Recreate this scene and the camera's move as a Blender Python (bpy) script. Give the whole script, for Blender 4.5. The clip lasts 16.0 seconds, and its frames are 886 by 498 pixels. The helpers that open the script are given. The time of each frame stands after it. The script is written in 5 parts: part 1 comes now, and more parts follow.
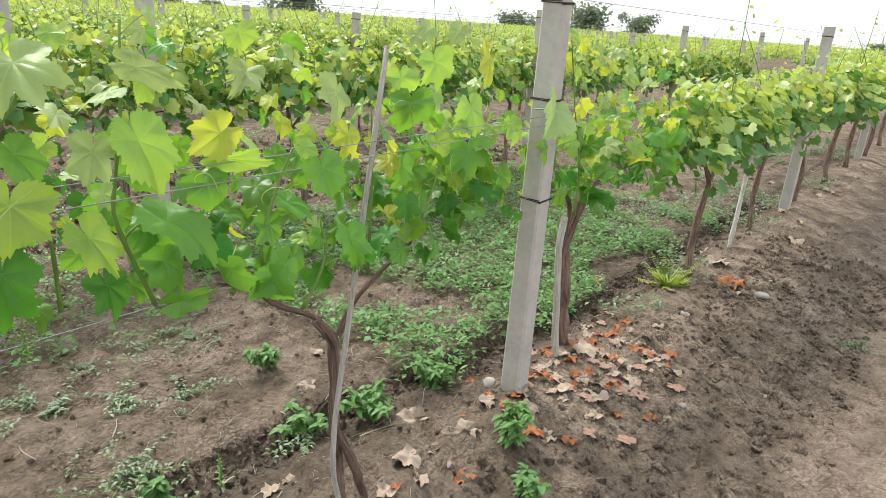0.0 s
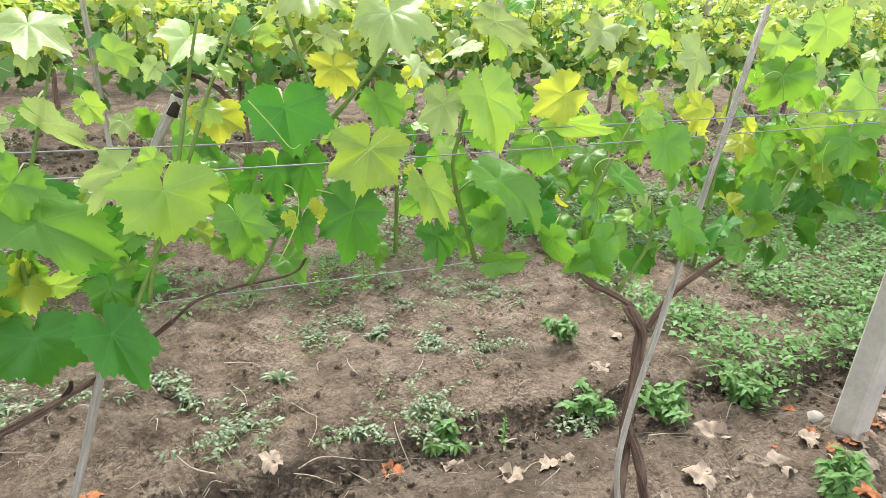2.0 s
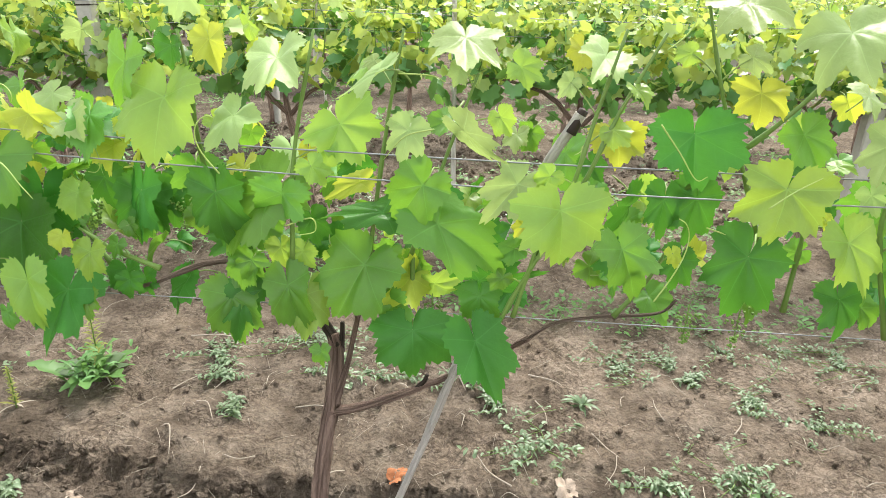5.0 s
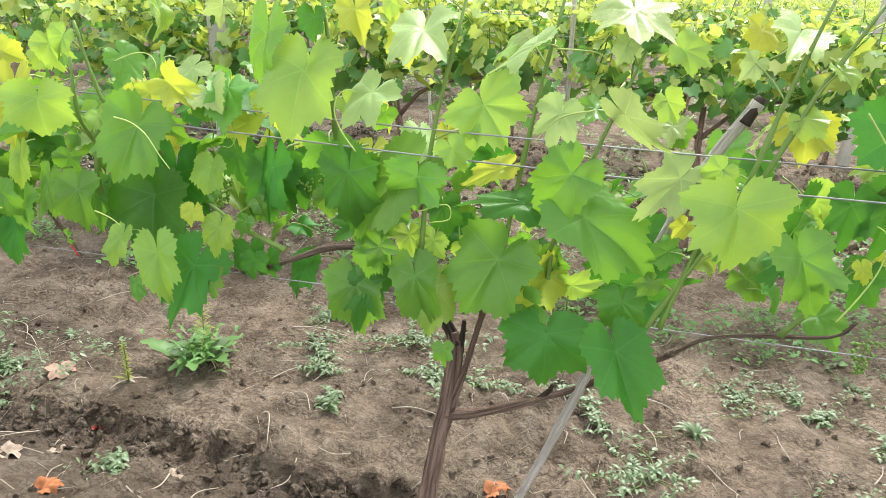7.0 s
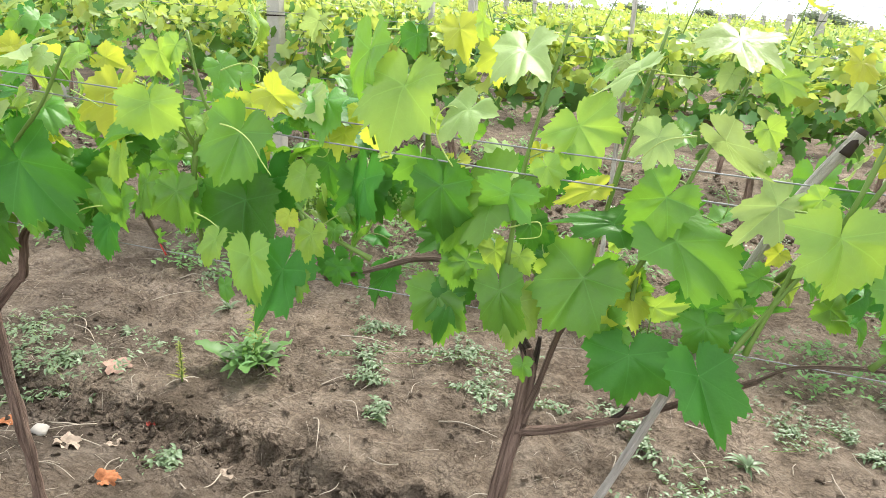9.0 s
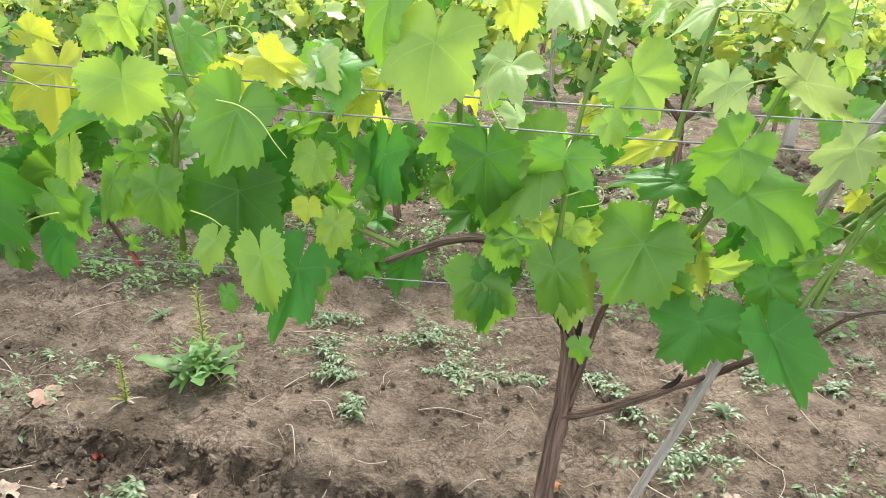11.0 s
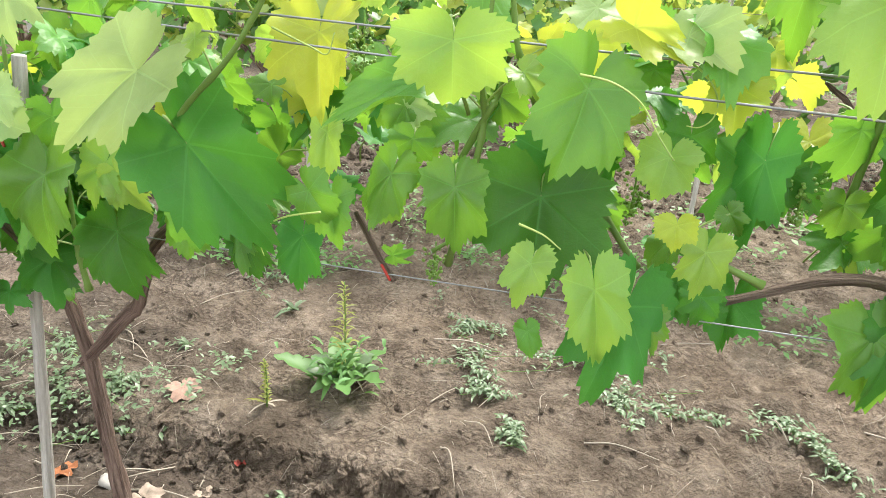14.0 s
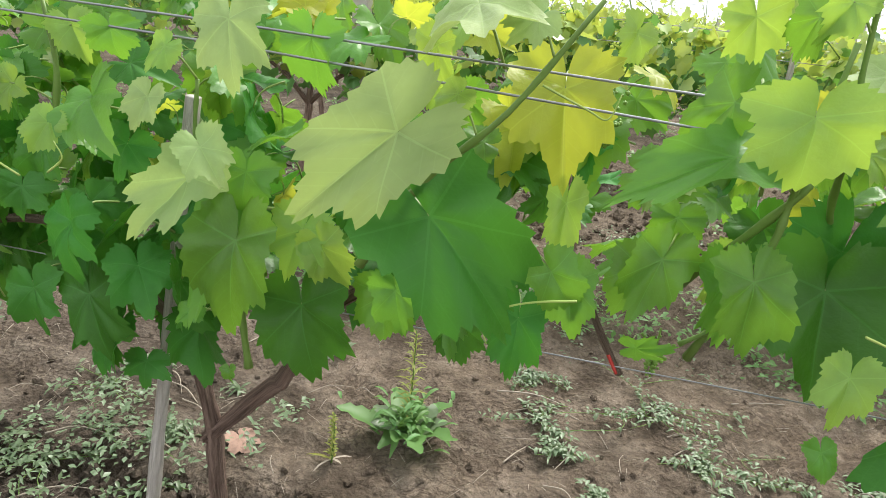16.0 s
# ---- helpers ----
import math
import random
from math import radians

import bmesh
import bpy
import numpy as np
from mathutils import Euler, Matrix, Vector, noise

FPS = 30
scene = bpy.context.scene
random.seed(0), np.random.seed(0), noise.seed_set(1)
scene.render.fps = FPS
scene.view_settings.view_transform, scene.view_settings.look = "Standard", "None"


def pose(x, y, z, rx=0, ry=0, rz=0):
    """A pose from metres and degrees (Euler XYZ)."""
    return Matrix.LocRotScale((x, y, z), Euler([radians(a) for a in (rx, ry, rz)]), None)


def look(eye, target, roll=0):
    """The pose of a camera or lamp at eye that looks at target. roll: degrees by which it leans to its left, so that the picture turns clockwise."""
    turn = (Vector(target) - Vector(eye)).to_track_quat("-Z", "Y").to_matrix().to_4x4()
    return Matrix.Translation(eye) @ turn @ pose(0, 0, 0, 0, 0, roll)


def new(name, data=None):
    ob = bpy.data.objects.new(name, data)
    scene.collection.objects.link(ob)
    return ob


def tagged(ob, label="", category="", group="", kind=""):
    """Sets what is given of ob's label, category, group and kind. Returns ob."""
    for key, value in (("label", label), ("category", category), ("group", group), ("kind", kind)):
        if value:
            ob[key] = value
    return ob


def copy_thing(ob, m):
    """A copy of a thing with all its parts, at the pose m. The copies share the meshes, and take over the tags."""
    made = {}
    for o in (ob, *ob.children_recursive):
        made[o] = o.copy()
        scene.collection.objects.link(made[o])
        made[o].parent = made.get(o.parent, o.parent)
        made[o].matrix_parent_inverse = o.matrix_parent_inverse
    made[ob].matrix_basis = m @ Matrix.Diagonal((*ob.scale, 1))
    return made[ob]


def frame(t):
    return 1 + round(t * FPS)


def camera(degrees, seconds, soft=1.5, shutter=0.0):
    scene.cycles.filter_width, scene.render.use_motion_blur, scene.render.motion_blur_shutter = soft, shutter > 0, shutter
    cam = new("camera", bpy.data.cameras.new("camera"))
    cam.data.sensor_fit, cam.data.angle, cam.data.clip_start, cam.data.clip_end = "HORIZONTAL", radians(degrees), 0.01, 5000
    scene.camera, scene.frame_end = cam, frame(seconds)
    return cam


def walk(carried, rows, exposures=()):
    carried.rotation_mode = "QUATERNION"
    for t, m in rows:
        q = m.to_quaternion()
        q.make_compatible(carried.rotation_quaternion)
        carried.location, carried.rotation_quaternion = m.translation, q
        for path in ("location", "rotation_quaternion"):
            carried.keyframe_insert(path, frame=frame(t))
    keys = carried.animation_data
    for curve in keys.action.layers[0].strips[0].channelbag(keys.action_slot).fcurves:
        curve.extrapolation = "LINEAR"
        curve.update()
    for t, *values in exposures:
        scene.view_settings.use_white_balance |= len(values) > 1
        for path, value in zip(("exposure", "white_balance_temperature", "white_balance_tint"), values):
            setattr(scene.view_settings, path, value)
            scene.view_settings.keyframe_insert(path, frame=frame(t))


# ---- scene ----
cam = camera(68.5, 16.0, soft=0.7)
PATH = [
    (0, (-1.961, -1.146, 1.438), (-0.481, 0.025, 0.775), 3.9),
    (0.5, (-1.94, -1.111, 1.43), (-0.602, 0.202, 0.735), 3.6),
    (1, (-1.937, -1.087, 1.426), (-0.781, 0.382, 0.716), 3.5),
    (1.5, (-1.932, -1.065, 1.42), (-0.955, 0.507, 0.663), 3.7),
    (2, (-1.932, -1.05, 1.406), (-1.197, 0.634, 0.615), 3.1),
    (2.5, (-1.947, -1.034, 1.406), (-1.39, 0.726, 0.637), 3.0),
    (3, (-1.947, -1.022, 1.403), (-1.528, 0.786, 0.658), 2.1),
    (3.5, (-1.968, -1.009, 1.405), (-1.706, 0.829, 0.66), 2.4),
    (4, (-2.004, -0.988, 1.398), (-1.86, 0.855, 0.635), 3.0),
    (4.2, (-2.02, -0.98, 1.397), (-1.947, 0.861, 0.618), 3.0),
    (6.3, (-2.111, -0.903, 1.354), (-2.378, 0.927, 0.592), 1.7),
    (6.5, (-2.124, -0.902, 1.344), (-2.437, 0.925, 0.593), 2.1),
    (7, (-2.142, -0.888, 1.334), (-2.51, 0.925, 0.573), 2.5),
    (7.5, (-2.158, -0.895, 1.333), (-2.577, 0.913, 0.586), 3.3),
    (8, (-2.179, -0.907, 1.332), (-2.662, 0.894, 0.61), 3.8),
    (8.5, (-2.197, -0.92, 1.335), (-2.701, 0.876, 0.614), 4.0),
    (9, (-2.224, -0.926, 1.333), (-2.683, 0.883, 0.614), 4.2),
    (9.2, (-2.249, -0.921, 1.327), (-2.665, 0.899, 0.609), 4.2),
    (11.3, (-2.472, -0.839, 1.276), (-2.612, 1.001, 0.505), 2.5),
    (11.5, (-2.493, -0.828, 1.27), (-2.641, 1.018, 0.515), 3.2),
    (12, (-2.561, -0.793, 1.25), (-2.709, 1.034, 0.45), 2.8),
    (12.5, (-2.648, -0.736, 1.227), (-2.788, 1.084, 0.41), 3.6),
    (13, (-2.717, -0.695, 1.21), (-2.923, 1.14, 0.441), 5.2),
    (13.5, (-2.758, -0.685, 1.209), (-3.071, 1.123, 0.414), 3.7),
    (14, (-2.792, -0.677, 1.215), (-3.145, 1.124, 0.42), 3.7),
    (14.5, (-2.845, -0.655, 1.218), (-3.157, 1.188, 0.506), 5.1),
    (15, (-2.935, -0.63, 1.207), (-3.237, 1.203, 0.466), 6.4),
    (15.5, (-3.02, -0.625, 1.207), (-3.38, 1.203, 0.479), 6.2),
    (16, (-3.085, -0.615, 1.21), (-3.409, 1.224, 0.492), 6.3),
]

walk(cam, [(t, look(eye, target, roll)) for t, eye, target, roll in PATH], exposures=[(0, 0.69), (1.5, 1.08), (9, 1.18), (11.5, 1.18), (12.5, 1.43), (14.5, 1.34), (15.5, 1.28), (16, 0.80)])

# ---- sky and light: bright overcast ----
world = bpy.data.worlds.new("overcast_sky")
scene.world = world
world.use_nodes = True
wn = world.node_tree.nodes
wl = world.node_tree.links
sky = wn.new("ShaderNodeTexSky")
sky.sky_type = "NISHITA"
sky.sun_disc = False
sky.sun_elevation = radians(52)
sky.sun_rotation = radians(20)
sky.dust_density = 4.0
sky.ozone_density = 0.6
cloud = wn.new("ShaderNodeTexNoise")
cloud.inputs["Scale"].default_value = 2.2
cloud.inputs["Detail"].default_value = 5
cloud_ramp = wn.new("ShaderNodeValToRGB")
cloud_ramp.color_ramp.elements[0].position, cloud_ramp.color_ramp.elements[0].color = 0.3, (9.0, 9.6, 10.4, 1)
cloud_ramp.color_ramp.elements[1].position, cloud_ramp.color_ramp.elements[1].color = 0.7, (14.0, 14.2, 14.4, 1)
cover = wn.new("ShaderNodeMix")
cover.data_type = "RGBA"
cover.inputs["Factor"].default_value = 0.8
wl.new(cloud.outputs["Fac"], cloud_ramp.inputs["Fac"])
wl.new(sky.outputs["Color"], cover.inputs["A"])
wl.new(cloud_ramp.outputs["Color"], cover.inputs["B"])
wl.new(cover.outputs["Result"], wn["Background"].inputs["Color"])
wn["Background"].inputs["Strength"].default_value = 0.082

sun_data = bpy.data.lights.new("sun", "SUN")
sun_data.energy = 2.9
sun_data.angle = radians(18)
sun_data.color = (1.0, 0.96, 0.9)
sun = new("sun", sun_data)
sun.matrix_world = look((4, 14, 18), (0, 0, 0))


# ---- materials ----
def mat(name, rough=0.8, spec=0.3):
    m = bpy.data.materials.new(name)
    m.use_nodes = True
    bsdf = m.node_tree.nodes["Principled BSDF"]
    bsdf.inputs["Roughness"].default_value = rough
    bsdf.inputs["Specular IOR Level"].default_value = spec
    return m, m.node_tree.nodes, m.node_tree.links, bsdf


def math_node(nodes, links, op, a, b=None, c=None):
    n = nodes.new("ShaderNodeMath")
    n.operation = op
    for i, v in enumerate((a, b, c)):
        if v is None:
            continue
        if isinstance(v, (int, float)):
            n.inputs[i].default_value = v
        else:
            links.new(v, n.inputs[i])
    return n.outputs[0]


def mix_node(nodes, links, fac, a, b, blend="MIX"):
    n = nodes.new("ShaderNodeMix")
    n.data_type = "RGBA"
    n.blend_type = blend
    for key, v in (("Factor", fac), ("A", a), ("B", b)):
        if isinstance(v, tuple):
            n.inputs[key].default_value = (*v, 1)
        elif isinstance(v, (int, float)):
            n.inputs[key].default_value = v
        else:
            links.new(v, n.inputs[key])
    return n.outputs["Result"]


def noise_node(nodes, links, coord, scale, detail=4, rough=0.55):
    n = nodes.new("ShaderNodeTexNoise")
    n.inputs["Scale"].default_value = scale
    n.inputs["Detail"].default_value = detail
    n.inputs["Roughness"].default_value = rough
    if coord is not None:
        links.new(coord, n.inputs["Vector"])
    return n.outputs["Fac"]


def ramp_node(nodes, links, fac, stops):
    n = nodes.new("ShaderNodeValToRGB")
    el = n.color_ramp.elements
    while len(el) < len(stops):
        el.new(0.5)
    for e, (p, c) in zip(el, stops):
        e.position, e.color = p, (*c, 1)
    links.new(fac, n.inputs["Fac"])
    return n.outputs["Color"]


def bump_node(nodes, links, height, strength, dist, target):
    n = nodes.new("ShaderNodeBump")
    n.inputs["Strength"].default_value = strength
    n.inputs["Distance"].default_value = dist
    links.new(height, n.inputs["Height"])
    links.new(n.outputs["Normal"], target.inputs["Normal"])
    return n


def leaf_material(name, base, back, glow, veined=True, rough=0.36, per_island=False, hue_swing=0.016, through_light=0.37, spec=0.3):
    """Living leaf: waxy face, pale veins, light coming through the blade."""
    m, nodes, links, bsdf = mat(name, rough, spec)
    coord = nodes.new("ShaderNodeTexCoord")
    if per_island:
        rnd = nodes.new("ShaderNodeNewGeometry").outputs["Random Per Island"]
    else:
        rnd = nodes.new("ShaderNodeObjectInfo").outputs["Random"]
    patch = noise_node(nodes, links, coord.outputs["Object"], 6 if per_island else 2.2, 3)
    shift = nodes.new("ShaderNodeHueSaturation")
    shift.inputs["Color"].default_value = (*base, 1)
    links.new(math_node(nodes, links, "MULTIPLY_ADD", rnd, hue_swing * 2, 0.5 - hue_swing), shift.inputs["Hue"])
    links.new(math_node(nodes, links, "MULTIPLY_ADD", rnd, 0.4, math_node(nodes, links, "MULTIPLY_ADD", patch, 0.7, 0.48)), shift.inputs["Value"])
    col = shift.outputs["Color"]
    col = mix_node(nodes, links, math_node(nodes, links, "MULTIPLY", rnd, 0.6 if per_island else 0.2), col, back)
    if veined:
        uv = nodes.new("ShaderNodeSeparateXYZ")
        links.new(coord.outputs["UV"], uv.inputs[0])
        u, v = uv.outputs[0], uv.outputs[1]
        total = None
        for deg in (0, 50, -50, 106, -106):
            sx, cy = math.sin(radians(deg)), math.cos(radians(deg))
            along = math_node(nodes, links, "ADD", math_node(nodes, links, "MULTIPLY", u, sx), math_node(nodes, links, "MULTIPLY", v, cy))
            off = math_node(nodes, links, "ABSOLUTE", math_node(nodes, links, "SUBTRACT", math_node(nodes, links, "MULTIPLY", u, cy), math_node(nodes, links, "MULTIPLY", v, sx)))
            # side veins leave the main vein like a feather
            side = math_node(nodes, links, "SUBTRACT", along, math_node(nodes, links, "MULTIPLY", off, 0.95))
            side = math_node(nodes, links, "PINGPONG", side, 0.075)
            side = math_node(nodes, links, "LESS_THAN", side, 0.006)
            near = math_node(nodes, links, "LESS_THAN", off, math_node(nodes, links, "MULTIPLY", along, 0.42))
            side = math_node(nodes, links, "MULTIPLY", math_node(nodes, links, "MULTIPLY", side, near), 0.3)
            width = math_node(nodes, links, "MULTIPLY_ADD", along, -0.009, 0.011)
            main = math_node(nodes, links, "MULTIPLY", math_node(nodes, links, "LESS_THAN", off, width), math_node(nodes, links, "GREATER_THAN", along, 0.0))
            one = math_node(nodes, links, "MAXIMUM", main, side)
            total = one if total is None else math_node(nodes, links, "MAXIMUM", total, one)
        # the margin ripens to a yellower green than the heart of the blade
        reach = math_node(nodes, links, "ADD", math_node(nodes, links, "MULTIPLY", u, u), math_node(nodes, links, "MULTIPLY", v, v))
        margin = math_node(nodes, links, "MULTIPLY", math_node(nodes, links, "MINIMUM", reach, 1.0), math_node(nodes, links, "MULTIPLY", patch, 0.75))
        col = mix_node(nodes, links, margin, col, (base[0] * 1.35 + 0.02, base[1] * 1.18 + 0.02, base[2] * 0.8))
        vein_col = tuple(min(1, c * 1.7 + 0.03) for c in base)
        col = mix_node(nodes, links, math_node(nodes, links, "MULTIPLY", total, 0.3), col, vein_col)
        pucker = noise_node(nodes, links, coord.outputs["UV"], 9, 3)
        height = math_node(nodes, links, "SUBTRACT", pucker, math_node(nodes, links, "MULTIPLY", total, 0.5))
        bump_node(nodes, links, height, 0.11, 0.03, bsdf)
        # wax wears off in patches, and each leaf is glossy in its own measure
        worn = math_node(nodes, links, "MULTIPLY_ADD", patch, 0.22, rough - 0.14)
        links.new(math_node(nodes, links, "MULTIPLY_ADD", rnd, 0.10, worn), bsdf.inputs["Roughness"])
    links.new(col, bsdf.inputs["Base Color"])
    trans = nodes.new("ShaderNodeBsdfTranslucent")
    links.new(mix_node(nodes, links, 0.55, col, glow), trans.inputs["Color"])
    both = nodes.new("ShaderNodeMixShader")
    both.inputs["Fac"].default_value = through_light
    links.new(bsdf.outputs[0], both.inputs[1])
    links.new(trans.outputs[0], both.inputs[2])
    links.new(both.outputs[0], nodes["Material Output"].inputs["Surface"])
    return m


LEAF = {
    "dark": leaf_material("dark_green_leaf", (0.046, 0.192, 0.024), (0.070, 0.222, 0.042), (0.17, 0.47, 0.03), rough=0.45, through_light=0.31, spec=0.34),
    "mid": leaf_material("green_leaf", (0.098, 0.265, 0.034), (0.15, 0.31, 0.065), (0.34, 0.63, 0.04), rough=0.38, through_light=0.40, spec=0.55),
    "lime": leaf_material("young_lime_leaf", (0.205, 0.37, 0.062), (0.29, 0.43, 0.11), (0.57, 0.74, 0.07), rough=0.38, through_light=0.43, spec=0.55),
    # pale: green with the whitish sky sheen of upturned leaves put into it
    "pale": leaf_material("pale_sheen_leaf", (0.29, 0.41, 0.145), (0.41, 0.51, 0.27), (0.52, 0.68, 0.17), rough=0.44, through_light=0.38, spec=0.38),
    # gold: young yellow-green, brightened in the base colour as if lit from behind
    "gold": leaf_material("young_backlit_leaf", (0.36, 0.44, 0.05), (0.44, 0.49, 0.11), (0.84, 0.86, 0.07), rough=0.42, hue_swing=0.02, through_light=0.48, spec=0.4),
}
FOLIAGE = {
    "low": leaf_material("old_foliage", (0.080, 0.220, 0.050), (0.16, 0.31, 0.11), (0.27, 0.52, 0.06), False, 0.42, True, 0.03, 0.37, 0.5),
    # young leaves, their pale back tone also standing in for distance haze
    "high": leaf_material("young_hazed_foliage", (0.30, 0.43, 0.075), (0.50, 0.58, 0.28), (0.74, 0.82, 0.10), False, 0.36, True, 0.035, 0.42, 0.5),
}
WEED = {
    "clover": leaf_material("grey_green_weed", (0.115, 0.185, 0.085), (0.26, 0.33, 0.20), (0.22, 0.32, 0.11), False, 0.38, True, 0.03, 0.3, 0.5),
    "nettle": leaf_material("green_weed", (0.105, 0.255, 0.065), (0.24, 0.38, 0.16), (0.26, 0.44, 0.08), False, 0.45, True, 0.03),
    "spike": leaf_material("yellowing_weed", (0.23, 0.27, 0.055), (0.32, 0.33, 0.12), (0.45, 0.45, 0.08), False, 0.6, True, 0.04),
    "fern": leaf_material("bright_weed", (0.30, 0.40, 0.04), (0.38, 0.45, 0.10), (0.5, 0.6, 0.06), False, 0.5, True, 0.03),
}


def soil_material():
    m, nodes, links, bsdf = mat("dry_clay_soil", 0.95, 0.12)
    c = nodes.new("ShaderNodeTexCoord").outputs["Object"]
    big = noise_node(nodes, links, c, 0.9, 5, 0.6)
    mid = noise_node(nodes, links, c, 7.0, 6, 0.65)
    fine = noise_node(nodes, links, c, 70.0, 5, 0.7)
    col = ramp_node(nodes, links, mid, [(0.28, (0.105, 0.080, 0.060)), (0.46, (0.240, 0.188, 0.146)), (0.64, (0.36, 0.296, 0.238))])
    col = mix_node(nodes, links, math_node(nodes, links, "MULTIPLY", big, 0.55), col, (0.232, 0.184, 0.132))
    damp = ramp_node(nodes, links, noise_node(nodes, links, c, 2.6, 5, 0.7), [(0.38, (0.56, 0.55, 0.54)), (0.58, (1.04, 1.03, 1.02))])
    col = mix_node(nodes, links, 1.0, col, damp, "MULTIPLY")
    # paler soil behind the vines, then close to its base tone farther back
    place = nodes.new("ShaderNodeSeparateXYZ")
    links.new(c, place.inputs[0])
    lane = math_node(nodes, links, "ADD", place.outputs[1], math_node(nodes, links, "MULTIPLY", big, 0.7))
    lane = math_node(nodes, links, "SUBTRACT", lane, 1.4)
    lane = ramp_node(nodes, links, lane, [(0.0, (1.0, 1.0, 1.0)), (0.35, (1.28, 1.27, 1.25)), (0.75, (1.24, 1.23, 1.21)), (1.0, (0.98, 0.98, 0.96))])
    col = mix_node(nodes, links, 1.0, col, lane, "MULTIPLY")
    # damp soil below the broken rim beside the vines, with trench shade coloured in
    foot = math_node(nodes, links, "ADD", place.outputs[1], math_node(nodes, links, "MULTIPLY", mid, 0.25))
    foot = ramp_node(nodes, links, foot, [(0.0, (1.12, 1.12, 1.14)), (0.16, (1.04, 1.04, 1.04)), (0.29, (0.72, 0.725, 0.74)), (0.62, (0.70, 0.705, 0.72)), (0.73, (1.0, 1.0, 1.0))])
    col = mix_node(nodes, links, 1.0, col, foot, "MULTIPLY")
    grit = ramp_node(nodes, links, fine, [(0.3, (0.35, 0.35, 0.35)), (0.52, (0.5, 0.5, 0.5)), (0.72, (0.72, 0.71, 0.69))])
    col = mix_node(nodes, links, 0.85, col, grit, "OVERLAY")
    crumb = noise_node(nodes, links, c, 240.0, 4, 0.7)
    col = mix_node(nodes, links, 0.28, col, ramp_node(nodes, links, crumb, [(0.34, (0.3, 0.3, 0.3)), (0.5, (0.5, 0.5, 0.5)), (0.68, (0.75, 0.75, 0.74))]), "OVERLAY")
    # drying cracks
    warp = nodes.new("ShaderNodeVectorMath")
    warp.operation = "ADD"
    links.new(c, warp.inputs[0])
    wob = nodes.new("ShaderNodeTexNoise")
    wob.inputs["Scale"].default_value = 9
    links.new(c, wob.inputs["Vector"])
    wob_scale = nodes.new("ShaderNodeVectorMath")
    wob_scale.operation = "SCALE"
    wob_scale.inputs["Scale"].default_value = 0.09
    links.new(wob.outputs["Color"], wob_scale.inputs[0])
    links.new(wob_scale.outputs[0], warp.inputs[1])
    vor = nodes.new("ShaderNodeTexVoronoi")
    vor.feature = "DISTANCE_TO_EDGE"
    vor.inputs["Scale"].default_value = 21
    links.new(warp.outputs[0], vor.inputs["Vector"])
    crack = math_node(nodes, links, "LESS_THAN", vor.outputs["Distance"], 0.03)
    crack = math_node(nodes, links, "MULTIPLY", crack, math_node(nodes, links, "GREATER_THAN", noise_node(nodes, links, c, 2.6, 3), 0.54))
    col = mix_node(nodes, links, math_node(nodes, links, "MULTIPLY", crack, 0.32), col, (0.07, 0.048, 0.034))
    # loose crumbs lie in patches, the shade in gaps between them coloured dark
    lump = nodes.new("ShaderNodeTexVoronoi")
    lump.inputs["Scale"].default_value = 58
    links.new(warp.outputs[0], lump.inputs["Vector"])
    loose = ramp_node(nodes, links, noise_node(nodes, links, c, 5.0, 4, 0.65), [(0.44, (0, 0, 0)), (0.58, (1, 1, 1))])
    gap = math_node(nodes, links, "MULTIPLY", math_node(nodes, links, "GREATER_THAN", lump.outputs["Distance"], 0.56), loose)
    col = mix_node(nodes, links, math_node(nodes, links, "MULTIPLY", gap, 0.45), col, (0.075, 0.055, 0.042))
    # darker stretches along the row
    row_tone = math_node(nodes, links, "ADD", place.outputs[0], math_node(nodes, links, "MULTIPLY_ADD", big, 0.5, 3.75))
    row_tone = ramp_node(nodes, links, math_node(nodes, links, "MULTIPLY", row_tone, 0.3333), [(0.0, (0.66, 0.67, 0.68)), (0.12, (0.82, 0.82, 0.815)), (0.28, (0.80, 0.80, 0.79)), (0.52, (0.79, 0.79, 0.78)), (0.70, (0.92, 0.92, 0.91)), (1.0, (0.95, 0.95, 0.95))])
    col = mix_node(nodes, links, 1.0, col, row_tone, "MULTIPLY")
    links.new(col, bsdf.inputs["Base Color"])
    h = math_node(nodes, links, "ADD", math_node(nodes, links, "MULTIPLY", mid, 1.2), math_node(nodes, links, "MULTIPLY", fine, 0.24))
    h = math_node(nodes, links, "ADD", h, math_node(nodes, links, "MULTIPLY", crumb, 0.08))
    h = math_node(nodes, links, "SUBTRACT", h, math_node(nodes, links, "MULTIPLY", math_node(nodes, links, "MULTIPLY", lump.outputs["Distance"], loose), 0.22))
    h = math_node(nodes, links, "SUBTRACT", h, math_node(nodes, links, "MULTIPLY", crack, 0.25))
    bump_node(nodes, links, h, 1.0, 0.06, bsdf)
    return m


